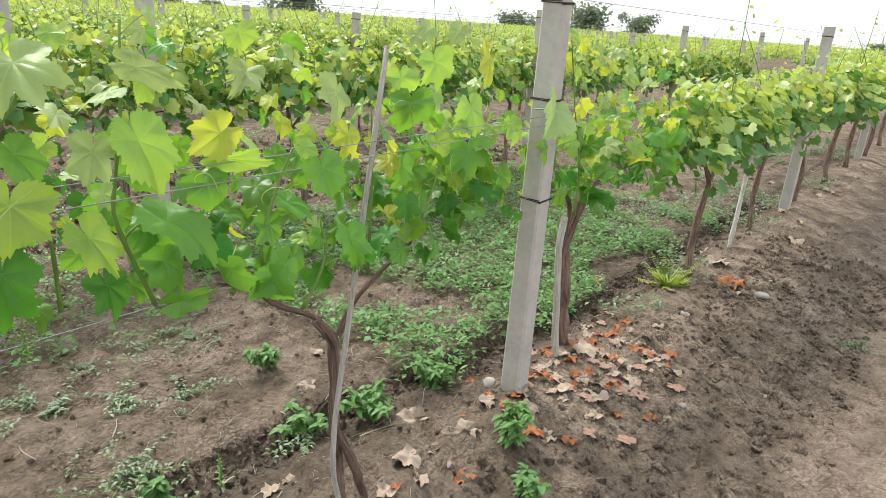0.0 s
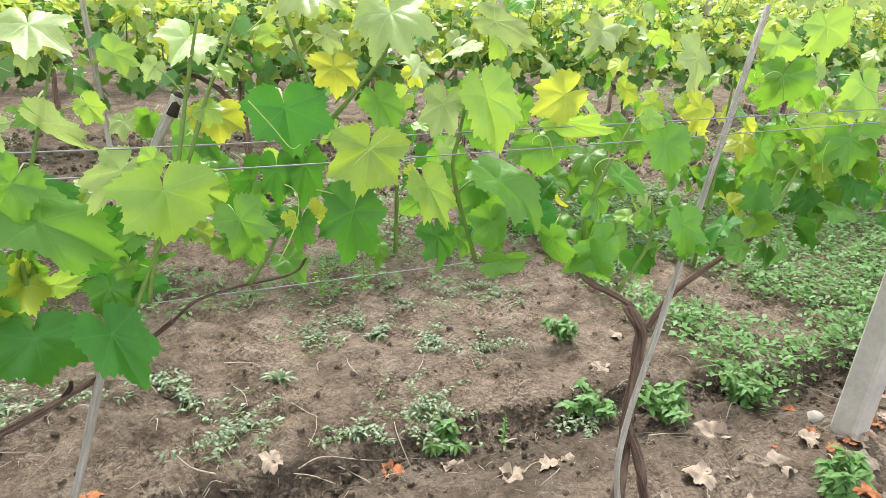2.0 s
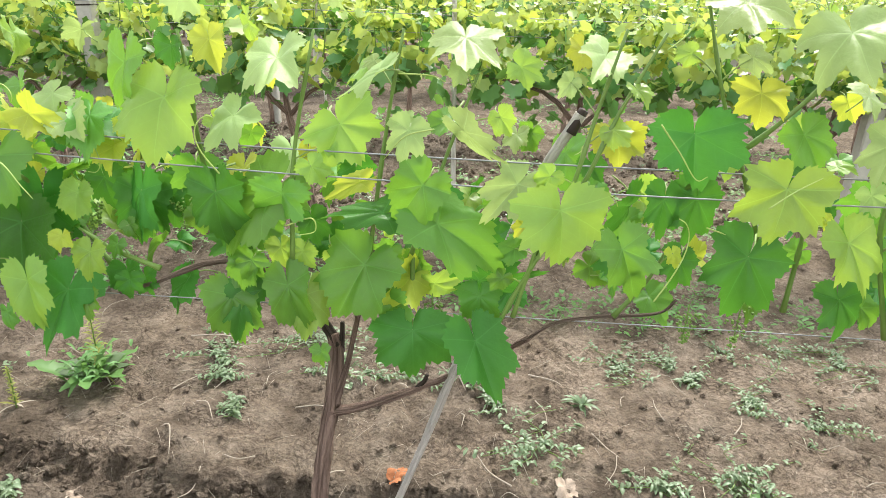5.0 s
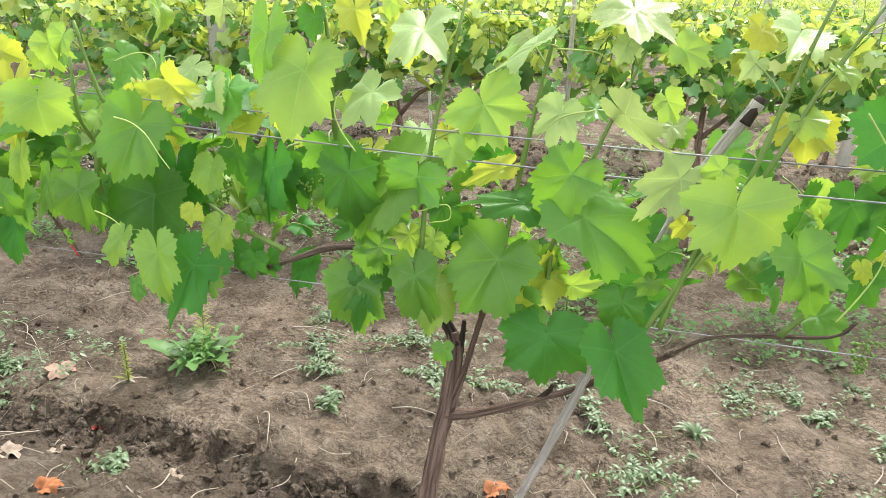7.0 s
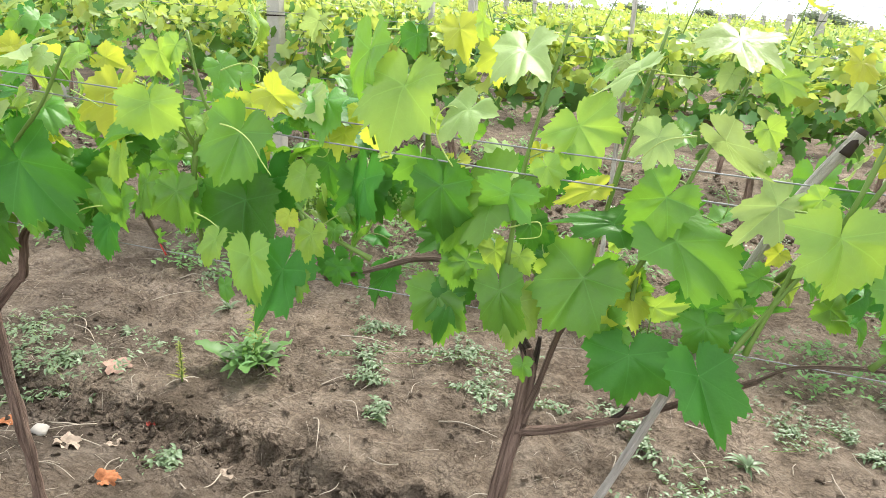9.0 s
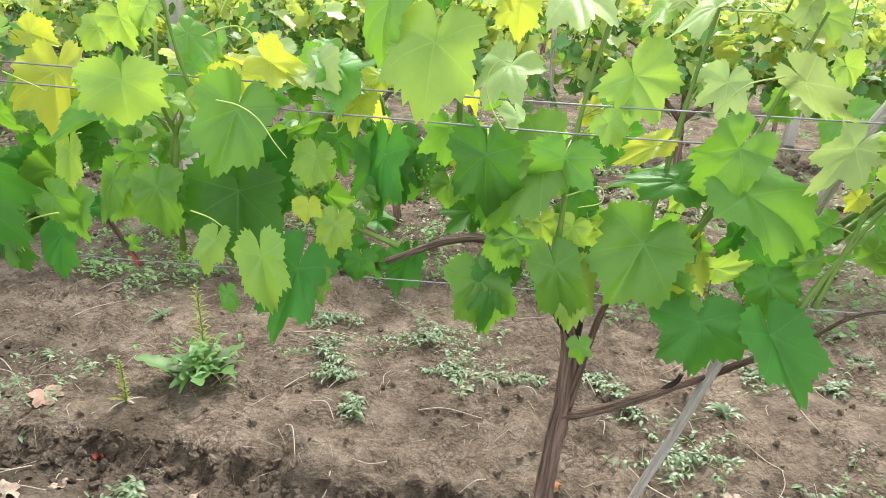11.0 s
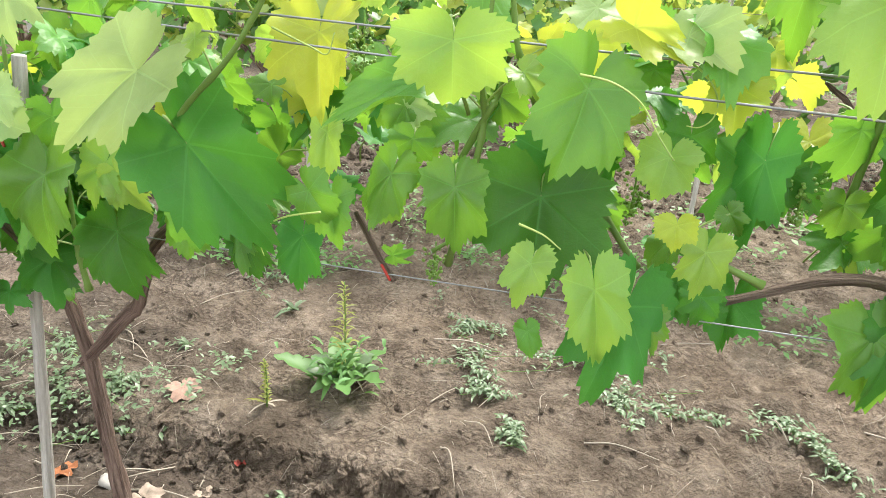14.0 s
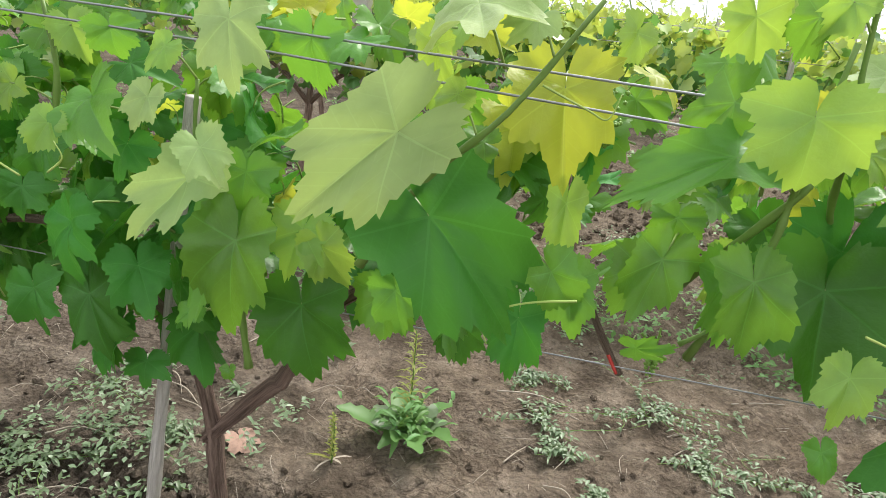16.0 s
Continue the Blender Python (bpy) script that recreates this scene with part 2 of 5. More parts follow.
def bark_material(name, dark, light, stretch=14):
    m, nodes, links, bsdf = mat(name, 0.9, 0.15)
    coord = nodes.new("ShaderNodeTexCoord")
    mapping = nodes.new("ShaderNodeMapping")
    links.new(coord.outputs["UV"], mapping.inputs["Vector"])
    mapping.inputs["Scale"].default_value = (stretch, 9, 1)
    strip = noise_node(nodes, links, mapping.outputs[0], 1.0, 6, 0.7)
    blot = noise_node(nodes, links, coord.outputs["Object"], 11, 4)
    col = ramp_node(nodes, links, strip, [(0.35, dark), (0.5, tuple((a + b) / 2 for a, b in zip(dark, light))), (0.64, light)])
    col = mix_node(nodes, links, math_node(nodes, links, "MULTIPLY", blot, 0.6), col, tuple(0.6 * a + 0.4 * b for a, b in zip(dark, light)))
    links.new(col, bsdf.inputs["Base Color"])
    bump_node(nodes, links, strip, 1.0, 0.02, bsdf)
    return m


def plain_material(name, colour, rough=0.7, vary=0.25, scale=30, bump=0.3, spec=0.3, metal=0.0, dist=0.004):
    m, nodes, links, bsdf = mat(name, rough, spec)
    bsdf.inputs["Metallic"].default_value = metal
    c = nodes.new("ShaderNodeTexCoord").outputs["Object"]
    a = noise_node(nodes, links, c, scale, 5, 0.65)
    b = noise_node(nodes, links, c, scale / 7, 3)
    both = math_node(nodes, links, "MULTIPLY_ADD", b, 0.6, math_node(nodes, links, "MULTIPLY", a, 0.4))
    lo, hi = tuple(x * (1 - vary) for x in colour), tuple(min(1, x * (1 + vary)) for x in colour)
    links.new(ramp_node(nodes, links, both, [(0.3, lo), (0.7, hi)]), bsdf.inputs["Base Color"])
    bump_node(nodes, links, a, bump, dist, bsdf)
    return m


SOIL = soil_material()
BARK = bark_material("vine_bark", (0.060, 0.036, 0.028), (0.47, 0.335, 0.265))
OLD_BARK = bark_material("blackened_old_bark", (0.022, 0.017, 0.014), (0.15, 0.12, 0.10), 10)
CANE = bark_material("brown_cane", (0.10, 0.072, 0.055), (0.38, 0.29, 0.225), 8)
STAKE = bark_material("weathered_stake_wood", (0.46, 0.42, 0.36), (0.88, 0.84, 0.77), 9)
CONCRETE = plain_material("cast_concrete", (0.47, 0.445, 0.40), 0.9, 0.2, 45, 0.5, 0.2)
WIRE = plain_material("galvanised_wire", (0.30, 0.31, 0.32), 0.5, 0.2, 40, 0.1, 0.5, 0.5)
TIE = plain_material("rusty_tie_wire", (0.06, 0.045, 0.04), 0.7, 0.3, 60, 0.2, 0.3, 0.4)
STEM = plain_material("green_shoot", (0.145, 0.245, 0.05), 0.5, 0.3, 25, 0.2, 0.4)
PETIOLE = plain_material("green_leaf_stalk", (0.24, 0.34, 0.09), 0.45, 0.25, 25, 0.1, 0.4)
TENDRIL = plain_material("pale_tendril", (0.38, 0.50, 0.13), 0.5, 0.2, 25, 0.1, 0.4)
BERRY = plain_material("flower_buds", (0.16, 0.28, 0.05), 0.5, 0.35, 60, 0.2, 0.4)
STRAW = plain_material("dry_twig", (0.37, 0.32, 0.255), 0.85, 0.35, 30, 0.4, 0.2)
STONE = plain_material("pale_stone", (0.36, 0.335, 0.30), 0.9, 0.25, 30, 0.6, 0.2)
DEAD = {
    "beige": plain_material("dead_leaf_beige", (0.37, 0.295, 0.23), 0.8, 0.3, 28, 0.5, 0.2),
    "orange": plain_material("dead_leaf_rust", (0.34, 0.135, 0.06), 0.8, 0.4, 28, 0.5, 0.2),
    "pink": plain_material("dead_leaf_pink", (0.33, 0.215, 0.165), 0.85, 0.25, 28, 0.5, 0.2),
    "red": plain_material("dead_leaf_red", (0.28, 0.06, 0.045), 0.8, 0.3, 28, 0.5, 0.2),
}
RED = plain_material("red_tie_tape", (0.5, 0.05, 0.04), 0.5, 0.2, 30, 0.1, 0.4)
# leaf colour lightened and greyed to stand in for distance haze
TREE = leaf_material("hazed_tree_leaves", (0.13, 0.17, 0.11), (0.20, 0.24, 0.17), (0.26, 0.34, 0.18), False, 0.6, True, 0.03)


# ---- helpers of this place ----
rng = random.Random(11)
ROW = 2.5


def part(name, bm, material, parent=None, label="", smooth=True):
    me = bpy.data.meshes.new(name)
    bm.to_mesh(me)
    bm.free()
    for one in material if isinstance(material, (list, tuple)) else [material]:
        me.materials.append(one)
    if smooth:
        me.shade_smooth()
    ob = new(name, me)
    ob.parent = parent
    return tagged(ob, label) if label else ob


def thing(name, x, y, z, label, category, group="", kind=""):
    ob = new(name)
    ob.empty_display_size = 0.1
    ob.matrix_basis = pose(x, y, z)
    return tagged(ob, label, category, group, kind)


def curve_points(points, steps):
    """A smooth line through the points."""
    p = [Vector(q) for q in points]
    p = [p[0] * 2 - p[1]] + p + [p[-1] * 2 - p[-2]]
    out = []
    for i in range(1, len(p) - 2):
        for k in range(steps):
            s = k / steps
            a, b, c, d = p[i - 1], p[i], p[i + 1], p[i + 2]
            out.append(0.5 * (2 * b + (c - a) * s + (2 * a - 5 * b + 4 * c - d) * s * s + (3 * b - a - 3 * c + d) * s ** 3))
    out.append(p[-2])
    return out


def tube(bm, points, r0, r1, sides=6, steps=4, rough=0.0, swell=0.0, origin=(0, 0, 0), mat_index=0, seed=0):
    """A tapered, uneven tube with a UV that runs round and along it."""
    path = curve_points([Vector(q) - Vector(origin) for q in points], steps)
    uv = bm.loops.layers.uv.verify()
    rings, length, n = [], 0.0, len(path)
    lengths = [0.0]
    for i in range(1, n):
        length += (path[i] - path[i - 1]).length
        lengths.append(length)
    for i, c in enumerate(path):
        ahead = (path[min(i + 1, n - 1)] - path[max(i - 1, 0)]).normalized()
        side = ahead.cross(Vector((0.31, 0.87, 0.4))).normalized()
        up = side.cross(ahead)
        r = r0 + (r1 - r0) * i / (n - 1)
        if swell and i % 4 == 0:
            r *= 1 + swell
        ring = []
        for k in range(sides):
            a = 2 * math.pi * k / sides
            way = side * math.cos(a) + up * math.sin(a)
            wob = 1 + rough * noise.noise(Vector((math.cos(a) * 1.7 + seed, math.sin(a) * 1.7, lengths[i] * 9))) + rough * 0.35 * noise.noise(Vector((math.cos(a) * 4.5 + seed, math.sin(a) * 4.5, lengths[i] * 26)))
            ring.append(bm.verts.new(c + way * r * wob))
        rings.append(ring)
    for i in range(n - 1):
        for k in range(sides):
            f = bm.faces.new((rings[i][k], rings[i][(k + 1) % sides], rings[i + 1][(k + 1) % sides], rings[i + 1][k]))
            f.material_index = mat_index
            for loop, (uu, vv) in zip(f.loops, ((k, i), (k + 1, i), (k + 1, i + 1), (k, i + 1))):
                loop[uv].uv = (uu / sides, lengths[vv])
    for ring in (rings[0][::-1], rings[-1]):
        bm.faces.new(ring).material_index = mat_index
    return bm


# ---- the vine leaf: five toothed lobes round the end of the stalk ----
LOBES = [(0, 1.0), (6, 0.94), (14, 0.86), (25, 0.77), (36, 0.81), (45, 0.89), (50, 0.93), (56, 0.88), (66, 0.77), (77, 0.70), (88, 0.74), (97, 0.79), (103, 0.82), (111, 0.75), (128, 0.64), (145, 0.57), (160, 0.48), (171, 0.32), (178, 0.10), (180, 0.05)]


def lobe_radius(deg, depth=1.0):
    """Reach of the blade at an angle from its tip; depth deepens the bays between the lobes."""
    d = abs(deg)
    for (a, ra), (b, rb) in zip(LOBES, LOBES[1:]):
        if d <= b:
            s = (d - a) / (b - a)
            bay = math.exp(-((d - 25) / 9) ** 2) + 0.8 * math.exp(-((d - 76) / 10) ** 2)
            return (ra + (rb - ra) * s) * (1 - 0.19 * (depth - 0.6) * bay)
    return 0.06


def leaf_mesh(seed, tone, teeth=32, rings=(0.16, 0.36, 0.58, 0.8, 1.0), stalk=True):
    r = random.Random(seed)
    bm = bmesh.new()
    uv = bm.loops.layers.uv.verify()
    ph = [r.uniform(0, 6.3) for _ in range(6)]
    fold, droop, wave, puff = r.uniform(-0.04, 0.34), r.uniform(0.05, 0.45), r.uniform(0.05, 0.17), r.uniform(0.04, 0.11)
    rim, depth, skew = r.uniform(-0.05, 0.22), r.uniform(0.2, 1.7), r.uniform(-0.10, 0.10)
    turn = (r.uniform(-0.25, 0.25), r.uniform(-0.25, 0.25))

    def bend(x, y):
        q = x * x + y * y
        a = math.atan2(x, y)
        z = fold * abs(x) - droop * q * (0.6 + 0.4 * math.cos(a)) + wave * q * (math.sin(2 * a + ph[0]) + 0.8 * math.sin(3 * a + ph[1]) + 0.5 * math.sin(5 * a + ph[4]))
        # the blade swells between its five main veins, and its rim rolls down
        d = abs(math.degrees(a))
        for lo, hi in ((0, 50), (50, 106), (106, 180)):
            if lo <= d <= hi:
                z += puff * math.sqrt(q) * math.sin(math.pi * (d - lo) / (hi - lo)) * (1.2 - 0.5 * math.sqrt(q))
        z -= rim * max(0.0, math.sqrt(q) - 0.55) ** 2 * (1 + turn[0] * x + turn[1] * y) * 2
        z += 0.10 * noise.noise(Vector((x * 1.8 + ph[2], y * 1.8, ph[3])))
        return z + 0.028 * noise.noise(Vector((x * 5 + ph[3], y * 5, ph[2])))

    # irregular saw teeth that point towards the tip of the blade
    size = [r.uniform(0.35, 1.0) for _ in range(teeth)]
    edges = [-180 + 360 * (k + (r.uniform(-0.22, 0.22) if k else 0)) / teeth for k in range(teeth)] + [180]
    rim_line_ = []
    for k in range(teeth):
        a, b = edges[k], edges[k + 1]
        mid = (a + b) / 2
        tip, other = (0.66, 0.34) if mid < 0 else (0.34, 0.66)
        for s, lift in sorted(((0.0, -0.35), (tip, 1.0), (other, 0.3))):
            rim_line_.append((a + (b - a) * s, lift * size[k] * 0.115))
    rim_line_.append((180, 0))
    n = len(rim_line_) - 1
    flat = []
    for ring in rings:
        row = []
        for deg, lift in rim_line_:
            rad = lobe_radius(deg, depth) * (1 + 0.05 * math.sin(2.3 * radians(deg) + ph[2]) + 0.03 * math.sin(5.1 * radians(deg) + ph[3]))
            rad *= ring * (1 + lift * max(0.0, ring - 0.6) / 0.4)
            x, y = rad * math.sin(radians(deg)), rad * math.cos(radians(deg))
            row.append((x + skew * y, y))
        flat.append(row)
    half = max(abs(x) for x, y in flat[-1])
    far_end = max(y for x, y in flat[-1])
    grid = [[bm.verts.new((0, 0, bend(0, 0)))]]
    for row in flat:
        grid.append([bm.verts.new((x * 0.68 / half, y / far_end, bend(x, y))) for x, y in row])
    for k in range(n):
        bm.faces.new((grid[0][0], grid[1][k + 1], grid[1][k]))
    for a, b in zip(grid[1:], grid[2:]):
        for k in range(n):
            bm.faces.new((a[k], a[k + 1], b[k + 1], b[k]))
    for f in bm.faces:
        for loop in f.loops:
            loop[uv].uv = loop.vert.co.xy
    if stalk:
        foot = bend(0, 0)
        tube(bm, [(0, 0, foot - 0.01), (0, -0.2, foot - 0.12), (r.uniform(-0.1, 0.1), -0.36, foot - 0.36), (r.uniform(-0.2, 0.2), -0.42, foot - 0.72)], 0.017, 0.022, 5, 2, mat_index=1)
    bmesh.ops.recalc_face_normals(bm, faces=[f for f in bm.faces if f.material_index == 1])
    me = bpy.data.meshes.new("leaf")
    bm.to_mesh(me)
    bm.free()
    me.materials.append(LEAF[tone])
    me.materials.append(PETIOLE)
    me.shade_smooth()
    return me


LEAF_MESHES = {tone: [leaf_mesh(40 + 7 * i + 100 * j, tone) for i in range(9)] for j, tone in enumerate(LEAF)}
FACING = Vector((0, -0.86, 0.5))


def leaf(vine, tone, base, tip, width=None, roll=0, facing=FACING, shape=None):
    """One leaf of a vine, from the end of its stalk to its tip."""
    base, tip = Vector(base), Vector(tip)
    along = tip - base
    length = along.length
    along.normalize()
    normal = (facing - along * facing.dot(along)).normalized()
    roll += rng.gauss(0, 11)
    normal = Matrix.Rotation(radians(roll), 3, along) @ normal
    across = along.cross(normal)
    m = Matrix((across, along, normal)).transposed().to_4x4()
    wide = (width or length * 1.3) / 1.36
    wide = min(max(wide, length * 0.5), length * 1.5)
    ob = new("leaf", LEAF_MESHES[tone][shape % 9] if shape is not None else rng.choice(LEAF_MESHES[tone]))
    ob.parent = vine
    ob.matrix_basis = Matrix.Translation(base - vine.location) @ m @ Matrix.Diagonal((wide, length, (wide + length) / 2, 1))
    return ob


def loose_leaves(vine, count, x0, x1, z0, z1, y0, y1, size=(0.036, 0.078), inner_shade=0.0):
    """Leaves that fill the body of a vine; the higher, the younger. Darker tones stand in for shade inside the canopy.
    """
    for _ in range(count):
        x, y, z = rng.uniform(x0, x1), rng.uniform(y0, y1), rng.uniform(z0, z1)
        s = rng.uniform(*size) * (1.0 if z < 1.1 else 0.75)
        high = (z - 0.76) / 0.55 + rng.uniform(-0.4, 0.4) - inner_shade
        tone = "dark" if high < 0.2 else "mid" if high < 0.55 else rng.choice(("lime", "mid", "gold")) if high < 0.8 else rng.choice(("lime", "pale", "pale", "gold"))
        way = Vector((rng.uniform(-1.0, 1.0), rng.uniform(-0.8, 0.3), rng.uniform(-1.0, 0.05))).normalized()
        face = Vector((rng.uniform(-0.9, 0.9), rng.uniform(-1.0, 0.4), rng.uniform(0.2, 1.0)))
        leaf(vine, tone, (x, y, z), Vector((x, y, z)) + way * s, None, 0, face)


def shoot(vine, points, r0=0.0044, r1=0.0021):
    # its foot is hidden among the leaves, near the cane that it grows from
    a, b = Vector(points[0]), Vector(points[1])
    if a.z > 1.0:
        foot = a + (a - b).normalized() * 0.14
        points = [(foot.x, 0.06, max(0.86, foot.z))] + list(points)
    elif (Vector(points[-1]) - a).length < 0.13:
        r0, r1 = 0.0026, 0.0020
    bm = tube(bmesh.new(), points, r0, r1, 7, 5, 0.15, 0.3, vine.location)
    stem = part("shoot", bm, STEM, vine)
    line = curve_points(points, 6)
    for k in range(2 if r0 > 0.003 else 1):
        p = line[rng.randrange(len(line) // 3, len(line))]
        a = rng.choice((-1, 1)) * rng.uniform(0.4, 1.3)
        q = p + Vector((math.sin(a), rng.uniform(-0.7, 0.5), math.cos(a))).normalized() * rng.uniform(0.03, 0.065)
        part("petiole", tube(bmesh.new(), [p, (p + q) / 2 + Vector((0, 0, 0.004)), q], 0.0013, 0.0010, 5, 3, 0, 0, vine.location), PETIOLE, stem)
        tone = "mid" if q.z < 1.0 else rng.choice(("lime", "lime", "gold")) if q.z < 1.18 else rng.choice(("pale", "lime"))
        leaf(vine, tone, q, q + Vector((math.sin(a) * 0.7, rng.uniform(-0.5, 0), rng.uniform(-1, -0.2))).normalized() * rng.uniform(0.022, 0.042))
    return stem


def tendril(vine, points):
    return part("tendril", tube(bmesh.new(), points, 0.0013, 0.0006, 5, 6, 0, 0, vine.location), TENDRIL, vine)


def trunk(vine, points, r0, r1, name="trunk", material=None):
    if name != "trunk":
        a, b = Vector(points[0]), Vector(points[1])
        points = [a + (a - b).normalized() * 0.013] + list(points)
    bm = tube(bmesh.new(), points, r0, r1, 18, 14, 0.75, 0.05, vine.location, 0, rng.uniform(0, 50))
    return part(name, bm, material or BARK, vine)


def flower_cluster(vine, x, y, z, size):
    bm = bmesh.new()
    o = Vector((x, y, z)) - vine.location
    tube(bm, [o + Vector((0, 0, size * 0.6)), o, o - Vector((0, 0, size * 0.5))], 0.0012, 0.001, 4, 2)
    for _ in range(70):
        h = rng.random()
        a, r = rng.uniform(0, 6.3), size * 0.42 * (1 - 0.8 * h) * rng.random() ** 0.5
        bmesh.ops.create_icosphere(bm, subdivisions=1, radius=rng.uniform(0.0018, 0.003), matrix=Matrix.Translation(o + Vector((r * math.cos(a), r * math.sin(a), size * (0.35 - h)))))
    return part("inflorescence", bm, BERRY, vine, "cluster of tiny green grape flower buds")


# ---- ground: one sheet, ridged along the rows, rough near the walk ----
def spread(near0, near1, step, far0, far1, grow=1.09):
    right, s = [near1], step
    while right[-1] < far1:
        s *= grow
        right.append(right[-1] + s)
    left, s = [near0], step
    while left[-1] > far0:
        s *= grow
        left.append(left[-1] - s)
    return np.array(left[::-1] + list(np.arange(near0 + step, near1 - step / 2, step)) + right)


def rim_line(x):
    return float(np.interp(x, (-4.6, -3.9, -3.3, -2.95, -2.75, -2.4, -1.6, -1.1, -0.7, 0.0, 1.0), (0.58, 0.58, 0.61, 0.57, 0.48, 0.53, 0.50, 0.60, 0.56, 0.45, 0.30))) + 0.05 * noise.noise(Vector((x * 4, 0, 7)))


def ground_height(x, y):
    d = abs(y - ROW * round(y / ROW))
    fade = 1 / (1 + (abs(y) / 14) ** 4)
    h = 0.062 * math.exp(-(d / 0.30) ** 2) * fade
    h += 0.030 * noise.noise(Vector((x * 0.8, y * 1.1, 3.0))) * fade
    near = 1 / (1 + (max(0, abs(x + 1.0) - 6) / 4) ** 2) / (1 + (max(0, abs(y - 1.5) - 4.5) / 3) ** 2)
    v = Vector((x * 3.6, y * 3.6, 1.0))
    # smooth trodden plates, broken by patches of lumps
    lumpy = min(1, max(0.2, 0.5 + 1.5 * noise.noise(Vector((x * 1.25, y * 1.9, 12.0)))))
    h += near * (0.022 * noise.fractal(v, 0.9, 2.1, 5) + lumpy * 0.064 * (noise.turbulence(Vector((x * 8, y * 8, 9.0)), 4, True, amplitude_scale=0.55, frequency_scale=2.1) - 0.5))
    # the soil drops over a broken rim towards the vines
    rim = rim_line(x)
    down = rim - y
    fall = (0.5 + 0.5 * math.tanh(down / 0.032)) * math.exp(-(max(0, down) / 0.26) ** 2)
    h -= near * 0.062 * fall
    band = math.exp(-((down - 0.03) / 0.07) ** 2)
    h += near * band * (0.065 * (noise.turbulence(Vector((x * 14, y * 14, 5)), 3, True, amplitude_scale=0.6, frequency_scale=2.2) - 0.35))
    # wheel ruts in the lane
    h += near * 0.028 * math.exp(-((y + 0.75) / 0.45) ** 2) * noise.fractal(Vector((x * 2.2, y * 9, 2)), 0.9, 2, 4)
    # the trodden lane
    h -= near * 0.05 * math.exp(-((y + 0.95) / 0.28) ** 2)
    return h


xs = spread(-4.9, 2.2, 0.0165, -1500, 1500)
ys = spread(-0.6, 2.4, 0.0165, -400, 2500)
co = np.array([(x, y, ground_height(x, y)) for y in ys for x in xs], dtype=np.float32)
nx, ny = len(xs), len(ys)
idx = np.arange(nx * ny).reshape(ny, nx)
quads = np.stack([idx[:-1, :-1], idx[:-1, 1:], idx[1:, 1:], idx[1:, :-1]], -1).reshape(-1, 4)
ground_mesh = bpy.data.meshes.new("ground")
ground_mesh.from_pydata(co.tolist(), [], quads.tolist())
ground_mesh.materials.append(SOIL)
ground_mesh.shade_smooth()
ground = tagged(new("ground", ground_mesh), "dry brown clay soil with clods and cracks between vine rows", "ground", kind="structure")


# ---- trellis posts and wires ----
def concrete_post(x, y, height=1.57, lean=(0, 0)):
    z = ground_height(x, y) - 0.04
    p = thing("concrete_post", x, y, z, "grey cast concrete trellis post with wire ties, set in soil", "post", "trellis posts")
    bm = bmesh.new()
    w0, w1 = 0.042, 0.038
    rings = []
    for k in range(9):
        s = k / 8
        w = w0 + (w1 - w0) * s
        jog = 0.0015 * noise.noise(Vector((x + 3, y, k * 0.9)))
        ring = [bm.verts.new((px * w + jog, py * w, height * s)) for px, py in ((-0.8, -1), (0.8, -1), (1, -0.8), (1, 0.8), (0.8, 1), (-0.8, 1), (-1, 0.8), (-1, -0.8))]
        rings.append(ring)
    for a, b in zip(rings, rings[1:]):
        for k in range(8):
            bm.faces.new((a[k], a[(k + 1) % 8], b[(k + 1) % 8], b[k]))
    bm.faces.new(rings[-1])
    bm.faces.new(rings[0][::-1])
    part("shaft", bm, CONCRETE, p, smooth=False)
    for h in (0.82, 1.175, 1.49):
        bm = bmesh.new()
        w = 0.0435 - 0.004 * h / 1.57
        loop = [(sx * w, sy * w, h + 0.007 * k / 8 + 0.003 * (k % 2)) for k, (sx, sy) in enumerate(((-1, -1), (1, -1), (1, 1), (-1, 1)) * 2)]
        tube(bm, loop + [(-w, -w, h + 0.009)], 0.0020, 0.0020, 5, 1)
        part("wire_tie", bm, TIE, p, "dark twisted tie wire")
    p.rotation_euler = (radians(lean[0]), radians(lean[1]), rng.uniform(-0.05, 0.05))
    return p


first_post = concrete_post(0.055, 0.035)
for x in (4.32, 8.25, 12.2, 16.1, 20.0, -8.0):
    copy_thing(first_post, pose(x, rng.uniform(-0.03, 0.03), ground_height(x, 0) - 0.04, rng.uniform(-0.5, 0.5), rng.uniform(-0.5, 0.5)))
for row in range(1, 9):
    for k in range(-2 - row // 2, 4 + row):
        x = -0.10 + 4.04 * k + (rng.uniform(-0.15, 0.15) if row > 1 else 0)
        tilt = 2.0 if row > 1 else 0.7
        copy_thing(first_post, pose(x, ROW * row + rng.uniform(-0.04, 0.04), ground_height(x, ROW * row) - (0.04 if row == 1 else 0.17), rng.uniform(-tilt, tilt), rng.uniform(-tilt, tilt)))


def wire_dip(x):
    return float(np.interp(x, (-9, -3.6, -2.3, -1.2, 0, 4), (0.12, 0.058, 0.0, 0.008, 0.03, 0.03)))


def wire(y, z, x0=-9.0, x1=22.0, r=0.0013, dz=0.0, material=None):
    bm = bmesh.new()
    pts = []
    x = x0
    while x <= x1:
        pts.append((x, y + 0.004 * math.sin(x * 1.9 + z * 5), z + dz * wire_dip(x)))
        x += 0.7
    tube(bm, pts, r, r, 5, 2)
    ob = part("trellis_wire", bm, material or WIRE)
    return tagged(ob, "thin galvanised trellis wire strung along the vine row", "wire", "trellis wires")


